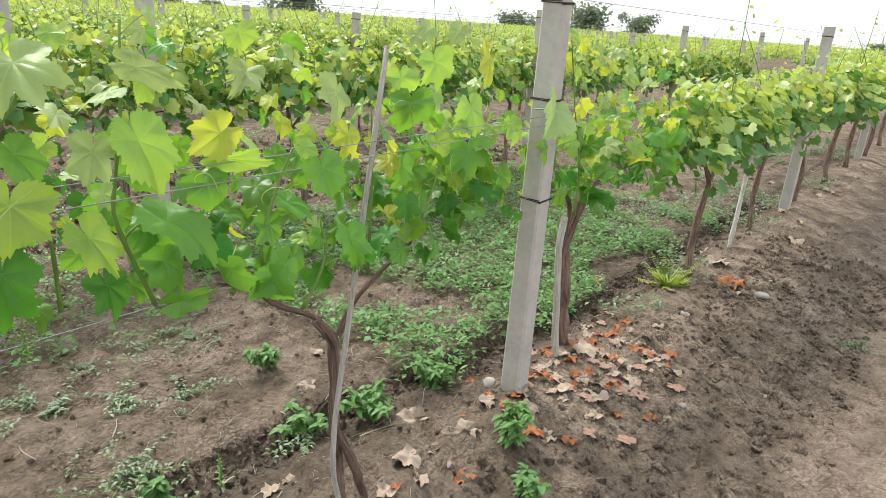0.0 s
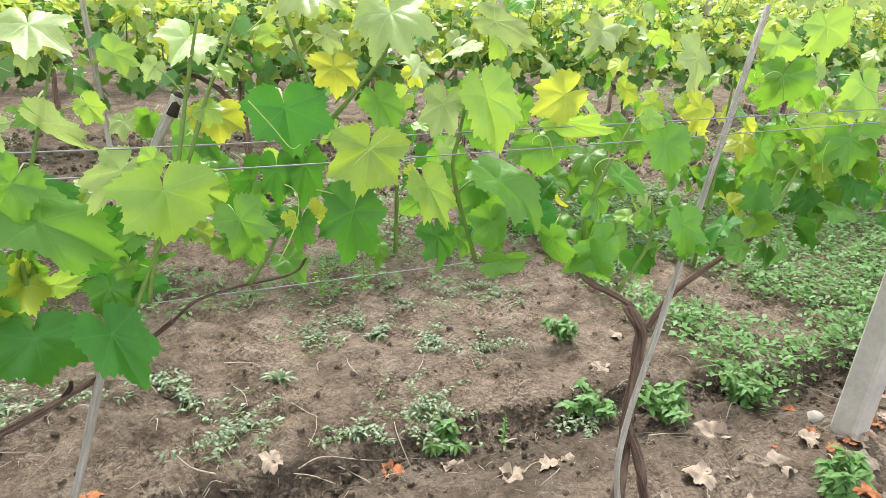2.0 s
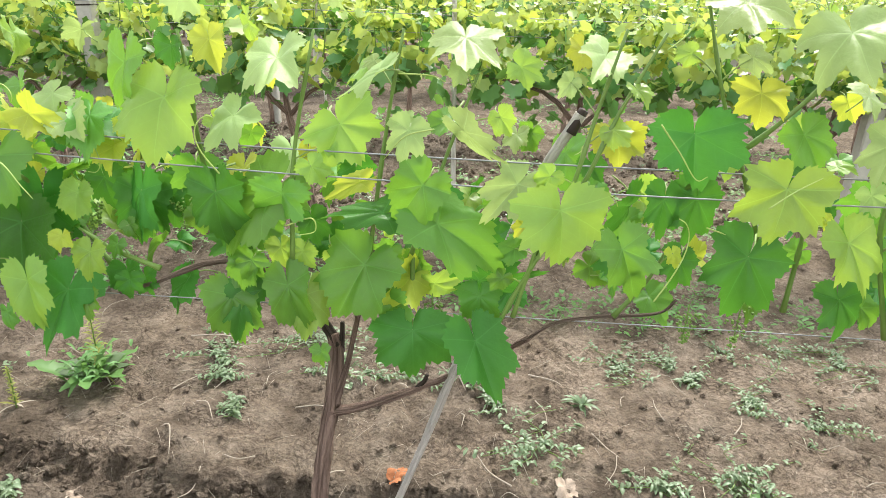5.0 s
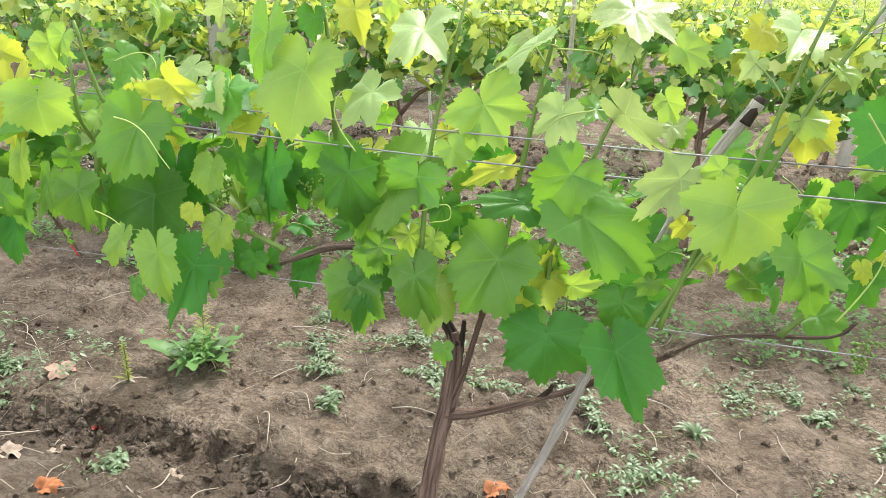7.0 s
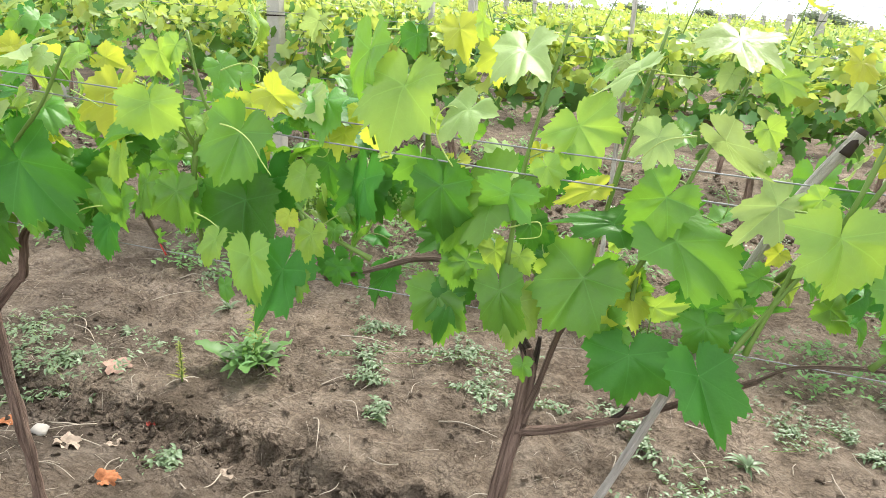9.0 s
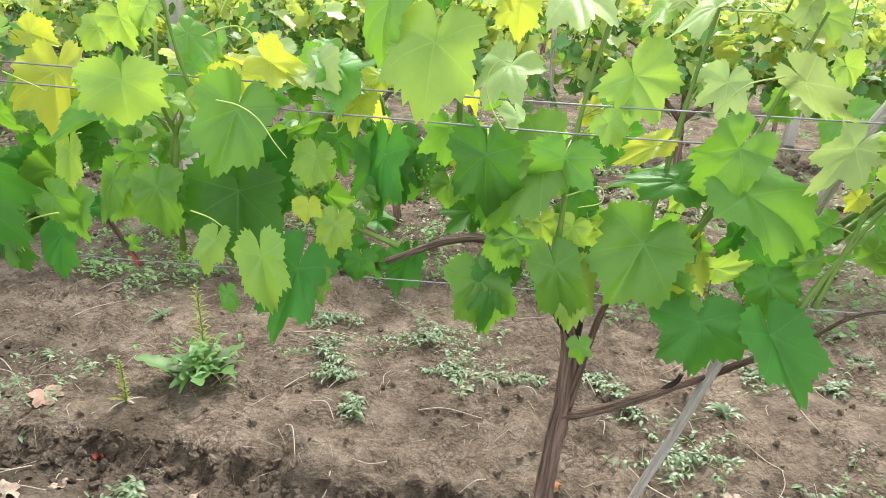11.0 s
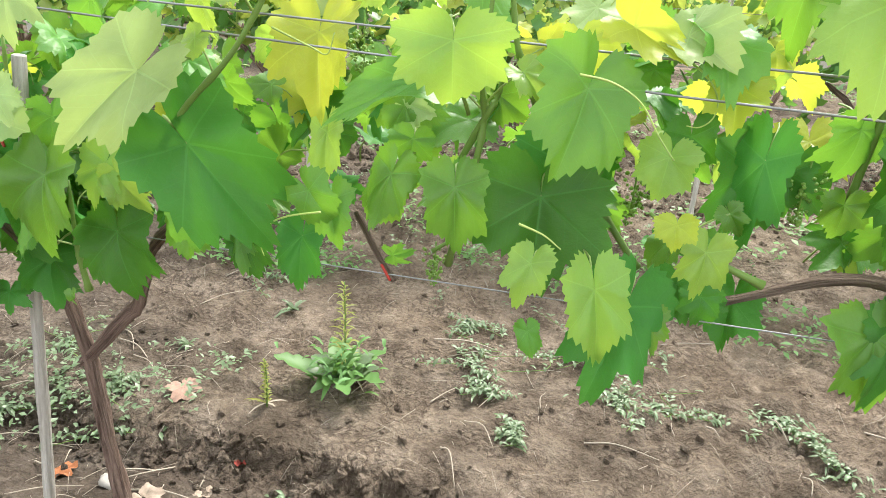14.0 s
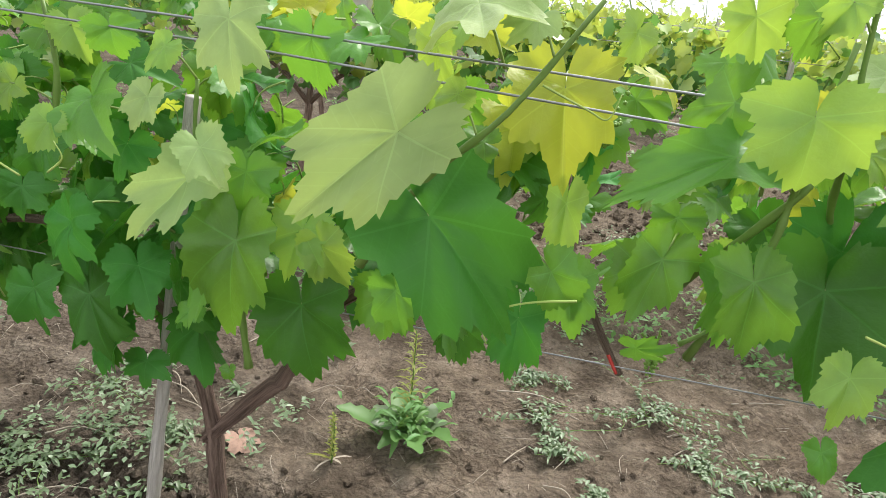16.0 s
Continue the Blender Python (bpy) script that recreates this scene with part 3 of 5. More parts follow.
wire(0.03, 0.860, r=0.0009)
wire(-0.015, 1.097, dz=1.0)
wire(-0.005, 1.136, dz=0.6)
wire(0.03, 1.535)
for row in range(1, 5):
    for z in (0.85, 1.12, 1.19, 1.5):
        wire(ROW * row + rng.uniform(-0.05, 0.05), z + rng.uniform(-0.02, 0.02), -12 - 2 * row, 16 + 3 * row, 0.0018)


def wooden_stake(points, r0, r1, label, charred=False):
    o = points[-1]
    s = thing("wooden_stake", *o, label, "stake", "vine stakes")
    bm = tube(bmesh.new(), points, r0, r1, 9, 7, 0.28, 0, o, 0, rng.uniform(0, 30))
    part("pole", bm, STAKE, s)
    if charred:
        a, b = Vector(points[0]), Vector(points[1])
        way = (a - b).normalized()
        part("tip", tube(bmesh.new(), [a + way * 0.008, a - way * 0.012, a - way * 0.032], r0 * 0.95, r0 * 1.22, 9, 3, 0.28, 0, o, 0, 3), TIE, s, "blackened broken tip")
    return s


wooden_stake([(-1.915, 0.055, 1.202), (-1.976, 0.055, 1.078), (-2.087, 0.055, 0.735), (-2.160, 0.055, 0.500), (-2.33, 0.055, 0.0)], 0.0092, 0.0074, "weathered grey wooden stake leaning across the vine row", True)
wooden_stake([(-0.751, 0.03, 1.369), (-0.883, -0.005, 0.76), (-0.96, -0.02, 0.302), (-0.90, -0.02, 0.0)], 0.0070, 0.0085, "thin bleached wooden stake tied to a vine trunk")
wooden_stake([(-3.499, 0.045, 1.080), (-3.546, 0.045, 0.764), (-3.575, 0.045, 0.57), (-3.600, 0.045, 0.400), (-3.655, 0.045, 0.02)], 0.0085, 0.0095, "pale stripped wooden stake beside a vine trunk")
wooden_stake([(0.33, 0.05, 0.72), (0.314, 0.05, 0.621), (0.326, 0.05, 0.509), (0.39, 0.05, 0.137), (0.42, 0.05, 0.02)], 0.013, 0.016, "short split wooden stake against a vine trunk")
wooden_stake([(3.0, 0.05, 0.82), (2.86, 0.02, 0.40), (2.74, 0.0, 0.02)], 0.014, 0.016, "leaning wooden stake under the vine canopy")
wooden_stake([(-2.245, 2.46, 1.45), (-2.22, 2.47, 0.7), (-2.20, 2.47, 0.03)], 0.012, 0.013, "thin upright wooden stake in the vine row")
wooden_stake([(-3.6, 5.0, 1.45), (-3.55, 5.0, 0.7), (-3.5, 5.0, 0.03)], 0.013, 0.014, "thin upright wooden stake in the vine row")

# ---- the vines of the near row ----
VINE = "gnarled grapevine with bright green leaves"
A = thing("grapevine", -2.321, 0.03, 0.02, VINE + ", forked low trunk", "grapevine", "near vine row")
B = thing("grapevine", -0.888, 0.03, 0.02, VINE + ", tied to a thin stake", "grapevine", "near vine row")
C = thing("grapevine", 0.55, 0.09, 0.02, VINE + ", beside a concrete post", "grapevine", "near vine row")
L = thing("grapevine", -3.506, 0.03, 0.02, VINE + ", pale young shoot tips", "grapevine", "near vine row")

trunk(A, [(-2.345, -0.05, 0.0), (-2.338, -0.02, 0.30), (-2.331, 0.01, 0.49), (-2.320, 0.04, 0.60), (-2.312, 0.055, 0.66), (-2.309, 0.08, 0.735), (-2.316, 0.088, 0.772)], 0.0152, 0.0110)
trunk(A, [(-2.302, 0.05, 0.660), (-2.283, 0.07, 0.73), (-2.268, 0.075, 0.81), (-2.25, 0.05, 0.873)], 0.0065, 0.0048, "limb")
trunk(A, [(-2.313, 0.086, 0.762), (-2.332, 0.09, 0.79), (-2.350, 0.088, 0.820), (-2.358, 0.07, 0.862)], 0.0105, 0.0062, "limb", OLD_BARK)
trunk(A, [(-2.301, 0.086, 0.750), (-2.298, 0.086, 0.776), (-2.297, 0.084, 0.800)], 0.0066, 0.0030, "pruning_stub", OLD_BARK)
trunk(A, [(-2.302, 0.045, 0.630), (-2.255, 0.05, 0.640), (-2.188, 0.06, 0.666), (-2.134, 0.06, 0.694), (-2.084, 0.055, 0.725), (-1.961, 0.03, 0.824)], 0.0095, 0.0038, "limb")
trunk(A, [(-2.150, 0.06, 0.690), (-2.140, 0.055, 0.706), (-2.136, 0.05, 0.722)], 0.0050, 0.0026, "pruning_stub", OLD_BARK)
trunk(A, [(-2.358, 0.07, 0.862), (-2.386, 0.03, 0.913), (-2.452, 0.03, 0.934), (-2.509, 0.03, 0.929), (-2.59, 0.03, 0.894), (-2.674, 0.03, 0.862)], 0.0058, 0.004, "cane", CANE)
trunk(A, [(-1.961, 0.03, 0.824), (-1.921, 0.03, 0.855), (-1.86, 0.03, 0.871), (-1.758, 0.03, 0.885), (-1.729, 0.03, 0.913)], 0.0027, 0.0022, "cane", CANE)
trunk(L, [(-3.488, 0.09, 0.0), (-3.491, 0.08, 0.3), (-3.495, 0.075, 0.43), (-3.504, 0.075, 0.572), (-3.507, 0.075, 0.61), (-3.515, 0.075, 0.672), (-3.523, 0.075, 0.714), (-3.535, 0.075, 0.755)], 0.0120, 0.0090)
trunk(L, [(-3.507, 0.075, 0.607), (-3.468, 0.075, 0.65), (-3.418, 0.075, 0.706), (-3.402, 0.075, 0.72), (-3.375, 0.065, 0.77), (-3.34, 0.05, 0.84), (-3.27, 0.05, 0.90)], 0.0100, 0.007, "limb")
trunk(L, [(-3.035, 0.03, 0.925), (-3.015, 0.03, 0.89), (-2.99, 0.03, 0.85)], 0.0030, 0.0040, "cane", CANE)
trunk(L, [(-3.535, 0.075, 0.755), (-3.68, 0.05, 0.89), (-3.85, 0.04, 0.88), (-4.05, 0.03, 0.89)], 0.006, 0.004, "cane", CANE)
trunk(B, [(B.location.x, 0.03, -0.02), (-0.888, 0.03, 0.068), (-0.908, 0.03, 0.341), (-0.916, 0.03, 0.523), (-0.921, 0.03, 0.616), (-0.978, 0.03, 0.701)], 0.0175, 0.0115)
trunk(B, [(-0.978, 0.03, 0.701), (-1.044, 0.03, 0.742), (-1.114, 0.03, 0.788), (-1.159, 0.03, 0.845), (-1.25, 0.03, 0.87)], 0.0075, 0.0045, "limb")
trunk(B, [(-0.896, 0.03, 0.635), (-0.859, 0.03, 0.692), (-0.792, 0.03, 0.744), (-0.629, 0.03, 0.829)], 0.0095, 0.005, "limb")
trunk(B, [(-0.933, 0, 0.352), (-0.877, 0, 0.238), (-0.813, 0, 0.061)], 0.0095, 0.011, "limb")
trunk(C, [(0.55, 0.09, 0.049), (0.477, 0.09, 0.368), (0.43, 0.09, 0.541), (0.497, 0.09, 0.676), (0.56, 0.08, 0.80)], 0.026, 0.017)
trunk(C, [(0.43, 0.09, 0.541), (0.42, 0.08, 0.72), (0.30, 0.05, 0.82), (0.15, 0.05, 0.86)], 0.011, 0.006, "limb")
trunk(C, [(0.497, 0.09, 0.676), (0.66, 0.08, 0.82), (0.88, 0.05, 0.88)], 0.010, 0.006, "limb")

shoot(A, [(-2.356, 0.0, 0.949), (-2.345, 0.0, 1.124), (-2.306, 0.0, 1.313)])
shoot(A, [(-2.229, 0.02, 1.003), (-2.204, 0.02, 1.187), (-2.181, 0.02, 1.318)])
shoot(A, [(-2.148, 0.0, 1.028), (-2.112, 0.0, 1.145), (-2.072, 0.0, 1.263)])
shoot(A, [(-1.932, -0.03, 1.094), (-1.906, -0.03, 1.217), (-1.879, -0.03, 1.332)])
shoot(A, [(-1.916, -0.03, 1.111), (-1.876, -0.03, 1.22), (-1.827, -0.03, 1.329)])
shoot(A, [(-2.036, 0.0, 0.819), (-1.992, 0.0, 0.926), (-1.959, 0.0, 0.996), (-1.927, 0.0, 1.062)])
shoot(A, [(-2.579, 0.0, 0.927), (-2.65, 0.0, 0.955), (-2.706, -0.0, 0.991)])
shoot(L, [(-2.925, 0.04, 0.88), (-2.895, -0.01, 1.017), (-2.888, -0.012, 1.073), (-2.89, -0.035, 1.123), (-2.884, -0.04, 1.21)])
shoot(A, [(-2.70, 0.06, 0.90), (-2.76, 0.08, 0.97), (-2.818, 0.07, 1.035), (-2.854, -0.005, 1.127), (-2.866, -0.02, 1.176), (-2.876, -0.03, 1.26)])
shoot(A, [(-2.504, 0.03, 1.146), (-2.506, 0.03, 1.227), (-2.517, 0.03, 1.303)])
shoot(A, [(-2.162, 0.02, 0.876), (-2.163, 0.02, 0.975), (-2.155, 0.02, 1.011)])
shoot(B, [(-1.563, 0.02, 0.908), (-1.563, 0.02, 1.029), (-1.57, 0.02, 1.06)])
shoot(A, [(-1.666, 0.03, 1.127), (-1.719, 0.03, 1.239), (-1.77, 0.03, 1.39)])
shoot(B, [(-1.653, 0.0, 1.205), (-1.585, 0.0, 1.295), (-1.571, 0.0, 1.39)])
shoot(B, [(-1.393, 0.02, 0.87), (-1.451, 0.02, 1.049), (-1.445, 0.02, 1.131), (-1.425, 0.02, 1.246), (-1.411, 0.02, 1.404)])
shoot(B, [(-1.133, 0.0, 0.812), (-1.156, 0.0, 0.944), (-1.108, 0.0, 1.076), (-1.07, 0.0, 1.148)])
shoot(B, [(-1.04, 0.0, 0.758), (-0.976, 0.0, 0.869), (-0.989, 0.0, 0.976)])
shoot(A, [(-1.834, 0.0, 0.891), (-1.792, 0.0, 0.955), (-1.771, 0.0, 1.007)])
shoot(A, [(-1.995, 0.0, 0.879), (-1.975, 0.0, 0.968), (-1.96, 0.0, 1.039)])
shoot(L, [(-3.263, -0.06, 0.962), (-3.209, -0.06, 1.052), (-3.14, -0.06, 1.125), (-3.077, -0.06, 1.221)])
shoot(L, [(-2.888, -0.012, 1.073), (-2.877, -0.012, 1.095), (-2.872, -0.014, 1.118)])
shoot(L, [(-3.454, -0.02, 0.994), (-3.458, -0.02, 1.053), (-3.453, -0.02, 1.11)])
shoot(L, [(-3.669, 0.02, 0.99), (-3.649, 0.02, 1.088), (-3.657, 0.02, 1.164)])
shoot(L, [(-2.941, 0.02, 0.903), (-2.909, 0.02, 0.93), (-2.881, 0.02, 0.967)])
shoot(L, [(-3.405, -0.01, 0.786), (-3.412, -0.01, 0.851), (-3.408, -0.01, 0.941)])
shoot(B, [(-0.64, 0.02, 0.835), (-0.565, 0.02, 0.95), (-0.518, 0.02, 1.082)])
shoot(B, [(-0.767, 0.06, 0.759), (-0.762, 0.06, 1.018), (-0.77, 0.06, 1.223)])
shoot(C, [(0.271, -0.02, 0.756), (0.256, -0.02, 0.95), (0.167, -0.02, 1.167), (0.08, -0.02, 1.403)])
tendril(A, [(-2.797, -0.075, 1.135), (-2.768, -0.08, 1.131), (-2.742, -0.085, 1.117), (-2.722, -0.088, 1.090), (-2.706, -0.09, 1.071)])
tendril(A, [(-1.821, -0.05, 1.213), (-1.789, -0.05, 1.174), (-1.762, -0.05, 1.139), (-1.747, -0.05, 1.144)])
tendril(A, [(-1.678, -0.1, 1.118), (-1.65, -0.1, 1.143), (-1.619, -0.1, 1.164)])
tendril(L, [(-2.834, -0.1, 0.997), (-2.81, -0.1, 0.989), (-2.792, -0.1, 0.977)])
tendril(A, [(-2.355, -0.03, 1.027), (-2.314, -0.03, 1.042), (-2.309, -0.03, 1.021), (-2.338, -0.03, 1.012)])
tendril(L, [(-3.117, -0.02, 1.147), (-3.075, -0.02, 1.131), (-3.056, -0.02, 1.125), (-3.048, -0.02, 1.147)])
tendril(A, [(-2.184, -0.02, 1.261), (-2.137, -0.02, 1.26), (-2.118, -0.02, 1.252)])
tendril(A, [(-2.128, -0.06, 1.194), (-2.168, -0.06, 1.182), (-2.198, -0.06, 1.148)])
tendril(L, [(-3.583, -0.08, 1.009), (-3.565, -0.08, 1.026), (-3.572, -0.08, 1.042)])
leaf(A, "dark", (-2.156, -0.03, 0.858), (-2.149, -0.068, 0.789), 0.144, 0, shape=4)
leaf(A, "dark", (-2.053, -0.03, 0.846), (-2.011, -0.083, 0.76), 0.110, 0, shape=8)
leaf(A, "mid", (-2.239, 0.0, 0.956), (-2.283, -0.04, 0.874), 0.148, 0, shape=5)
leaf(A, "mid", (-2.359, -0.02, 0.921), (-2.338, -0.054, 0.839), 0.085, 0)
leaf(A, "mid", (-2.428, -0.01, 0.955), (-2.44, -0.033, 0.912), 0.070, 0)
leaf(A, "dark", (-2.44, -0.0, 0.891), (-2.454, -0.043, 0.814), 0.079, 0)
leaf(A, "lime", (-2.38, 0.02, 0.97), (-2.372, 0.006, 0.931), 0.055, 0)
leaf(A, "dark", (-2.665, 0.07, 1.158), (-2.775, 0.03, 1.148), 0.12, 0, Vector((0.1, -0.22, 1)), 0)
leaf(A, "mid", (-2.385, 0.0, 1.07), (-2.472, -0.045, 0.989), 0.130, 0, shape=7)
leaf(A, "dark", (-2.822, 0.02, 0.987), (-2.819, -0.018, 0.88), 0.175, 0, shape=8)
leaf(A, "mid", (-2.787, -0.04, 1.118), (-2.805, -0.085, 1.036), 0.115, -8, Vector((0.1, -0.6, 0.8)), 5)
leaf(A, "lime", (-2.698, -0.0, 1.052), (-2.704, -0.017, 1.009), 0.068, 0)
leaf(A, "lime", (-2.753, -0.08, 0.931), (-2.735, -0.106, 0.852), 0.073, 0)
leaf(A, "lime", (-2.82, -0.07, 0.945), (-2.829, -0.096, 0.905), 0.054, 0)
leaf(A, "dark", (-2.717, -0.04, 0.898), (-2.746, -0.105, 0.81), 0.107, 0)
leaf(A, "gold", (-2.689, -0.07, 1.005), (-2.689, -0.085, 0.983), 0.045, 0)
leaf(A, "lime", (-2.655, -0.06, 0.978), (-2.659, -0.081, 0.934), 0.055, 0)
leaf(A, "dark", (-2.625, 0.03, 0.893), (-2.611, 0.021, 0.858), 0.050, 0)
leaf(A, "lime", (-2.537, 0.0, 1.211), (-2.545, -0.058, 1.122), 0.138, 0, shape=8)
leaf(A, "pale", (-2.441, 0.02, 1.183), (-2.472, -0.03, 1.142), 0.098, 0)
leaf(A, "pale", (-2.365, 0.01, 1.271), (-2.358, -0.09, 1.232), 0.096, 0)
leaf(A, "mid", (-2.601, 0.02, 1.254), (-2.619, 0.003, 1.157), 0.078, 0)
leaf(A, "dark", (-2.53, 0.03, 1.28), (-2.533, 0.027, 1.243), 0.059, 0)
leaf(A, "gold", (-2.458, 0.0, 1.295), (-2.439, -0.028, 1.253), 0.056, 0)
leaf(A, "lime", (-2.276, 0.02, 1.178), (-2.236, 0.016, 1.119), 0.135, 0, shape=1)
leaf(A, "pale", (-2.17, 0.0, 1.178), (-2.179, -0.028, 1.133), 0.072, 0)
leaf(A, "pale", (-2.208, -0.02, 1.263), (-2.265, -0.05, 1.224), 0.030, 55)
leaf(A, "mid", (-2.146, -0.02, 1.101), (-2.191, -0.038, 1.036), 0.092, 0)
leaf(A, "gold", (-2.245, 0.0, 1.093), (-2.298, -0.015, 1.066), 0.040, 0)
leaf(A, "dark", (-2.209, 0.0, 1.045), (-2.307, -0.02, 1.049), 0.047, 35)
leaf(A, "mid", (-2.121, -0.02, 1.042), (-2.011, -0.044, 0.98), 0.119, 0)
leaf(A, "lime", (-1.948, -0.1, 1.101), (-1.938, -0.124, 1.027), 0.165, 0, shape=8)
leaf(A, "pale", (-2.005, -0.01, 1.107), (-2.054, -0.044, 1.052), 0.087, 0)
leaf(A, "pale", (-2.087, -0.02, 1.186), (-2.026, -0.04, 1.135), 0.036, 55)
leaf(A, "pale", (-2.093, 0.01, 1.306), (-2.087, -0.09, 1.274), 0.112, 0)
leaf(A, "pale", (-1.896, 0.02, 1.289), (-1.92, -0.06, 1.273), 0.081, 0)
leaf(A, "gold", (-1.864, 0.02, 1.178), (-1.857, -0.009, 1.139), 0.119, 0)
leaf(A, "gold", (-2.752, 0.0, 1.174), (-2.699, -0.022, 1.146), 0.063, 0)
leaf(A, "gold", (-2.643, 0.03, 1.122), (-2.642, 0.003, 1.081), 0.068, 0)
leaf(A, "mid", (-2.667, 0.02, 1.169), (-2.655, -0.04, 1.128), 0.072, 0)
leaf(A, "gold", (-2.329, 0.03, 1.131), (-2.321, 0.01, 1.101), 0.036, 0)
leaf(A, "mid", (-2.311, -0.02, 0.801), (-2.307, -0.035, 0.775), 0.041, 0)
leaf(A, "lime", (-2.17, 0.04, 0.947), (-2.156, 0.02, 0.899), 0.045, 0)
leaf(A, "lime", (-2.128, 0.03, 0.915), (-2.083, 0.01, 0.928), 0.051, 30)
leaf(A, "mid", (-2.05, 0.03, 0.898), (-2.048, 0.005, 0.846), 0.086, 0)
leaf(A, "dark", (-2.053, 0.04, 0.921), (-1.942, 0.01, 0.948), 0.061, 40)
leaf(A, "dark", (-2.332, 0.04, 1.015), (-2.319, 0.027, 0.969), 0.060, 0)
leaf(A, "dark", (-1.761, -0.01, 1.194), (-1.752, -0.029, 1.113), 0.147, 0)
leaf(A, "lime", (-1.638, -0.06, 1.135), (-1.655, -0.077, 1.053), 0.140, 0)
leaf(A, "dark", (-1.654, -0.02, 1.015), (-1.691, -0.044, 0.924), 0.126, 0)
leaf(A, "mid", (-1.845, -0.04, 1.025), (-1.812, -0.071, 0.957), 0.097, 0)
leaf(A, "dark", (-1.734, 0.04, 0.98), (-1.752, 0.024, 0.93), 0.065, 0)
leaf(A, "dark", (-1.722, 0.05, 1.081), (-1.735, 0.028, 1.0), 0.082, 0)
leaf(A, "dark", (-1.771, 0.05, 1.076), (-1.78, 0.031, 1.01), 0.064, 0)
leaf(A, "lime", (-1.521, -0.03, 1.051), (-1.486, -0.071, 0.983), 0.085, 0)
leaf(A, "gold", (-1.679, 0.0, 1.254), (-1.68, -0.026, 1.213), 0.095, 0)
leaf(A, "pale", (-1.6, -0.04, 1.34), (-1.598, -0.12, 1.291), 0.128, 0)
leaf(A, "pale", (-1.537, 0.0, 1.254), (-1.571, -0.06, 1.244), 0.063, 0)
leaf(A, "pale", (-1.728, -0.02, 1.368), (-1.732, -0.1, 1.335), 0.105, 0)
leaf(A, "mid", (-1.598, 0.02, 1.195), (-1.57, -0.001, 1.143), 0.076, 0)
leaf(A, "lime", (-2.911, -0.085, 1.156), (-2.907, -0.092, 1.098), 0.118, 0, shape=8)
leaf(A, "mid", (-2.949, -0.04, 1.108), (-3.05, -0.08, 1.084), 0.048, 35)
leaf(A, "mid", (-2.908, -0.04, 1.005), (-2.901, -0.066, 0.938), 0.080, 0)
leaf(A, "mid", (-2.909, -0.02, 1.226), (-2.925, -0.014, 1.19), 0.047, 0)
leaf(A, "dark", (-2.462, -0.02, 1.073), (-2.462, -0.039, 0.982), 0.111, 0)
leaf(A, "dark", (-2.603, 0.02, 1.054), (-2.616, -0.001, 0.957), 0.064, 0)
leaf(A, "pale", (-2.7, 0.02, 1.167), (-2.66, -0.03, 1.152), 0.079, 0)
leaf(A, "mid", (-2.725, 0.04, 1.132), (-2.727, 0.037, 1.11), 0.064, 0)
leaf(A, "gold", (-2.801, 0.02, 1.156), (-2.79, -0.003, 1.122), 0.086, 0)
leaf(A, "gold", (-2.614, 0.04, 1.158), (-2.609, 0.025, 1.135), 0.058, 0)
leaf(A, "dark", (-2.674, 0.04, 1.067), (-2.662, 0.029, 1.012), 0.065, 0)
leaf(A, "mid", (-2.514, 0.03, 1.015), (-2.513, 0.02, 0.979), 0.054, 0)
leaf(A, "dark", (-2.569, 0.05, 1.039), (-2.562, 0.04, 1.0), 0.061, 0)
leaf(A, "lime", (-2.252, 0.05, 0.883), (-2.245, 0.04, 0.868), 0.035, 0)
leaf(A, "mid", (-2.815, -0.06, 0.861), (-2.806, -0.073, 0.834), 0.032, 0)
leaf(A, "mid", (-2.689, -0.04, 0.887), (-2.679, -0.057, 0.851), 0.044, 0)
leaf(A, "mid", (-2.919, 0.0, 0.99), (-2.907, -0.021, 0.921), 0.071, 0)
leaf(A, "dark", (-2.801, 0.06, 1.016), (-2.807, 0.028, 0.898), 0.134, 0)
leaf(A, "dark", (-2.565, 0.06, 1.039), (-2.58, 0.05, 0.976), 0.102, 0)
leaf(A, "mid", (-2.517, 0.04, 1.091), (-2.517, 0.031, 1.035), 0.091, 0)
leaf(A, "dark", (-2.657, 0.03, 0.903), (-2.648, 0.009, 0.859), 0.070, 0)
leaf(A, "mid", (-2.361, -0.02, 1.076), (-2.37, -0.03, 1.02), 0.106, 0)
leaf(A, "dark", (-2.459, 0.02, 1.056), (-2.471, 0.001, 0.968), 0.099, 0)
leaf(A, "mid", (-2.416, -0.02, 0.961), (-2.427, -0.031, 0.927), 0.068, 0)
leaf(A, "mid", (-2.462, 0.0, 0.885), (-2.448, -0.037, 0.809), 0.110, 0)
leaf(A, "dark", (-2.609, 0.04, 1.041), (-2.617, 0.018, 0.954), 0.097, 0)
leaf(A, "mid", (-2.238, 0.05, 1.031), (-2.248, 0.047, 1.005), 0.072, 0)
leaf(A, "lime", (-2.331, -0.01, 0.902), (-2.328, -0.043, 0.829), 0.083, 0)
leaf(A, "dark", (-2.636, 0.0, 0.903), (-2.637, -0.014, 0.871), 0.054, 0)
leaf(A, "lime", (-2.338, 0.0, 0.975), (-2.348, -0.009, 0.94), 0.058, 0)
leaf(B, "pale", (-1.496, -0.02, 1.193), (-1.526, -0.056, 1.14), 0.079, 0)
leaf(B, "lime", (-1.424, -0.04, 1.21), (-1.394, -0.077, 1.113), 0.113, 0)
leaf(B, "gold", (-1.261, -0.03, 1.207), (-1.342, -0.053, 1.174), 0.096, 0)
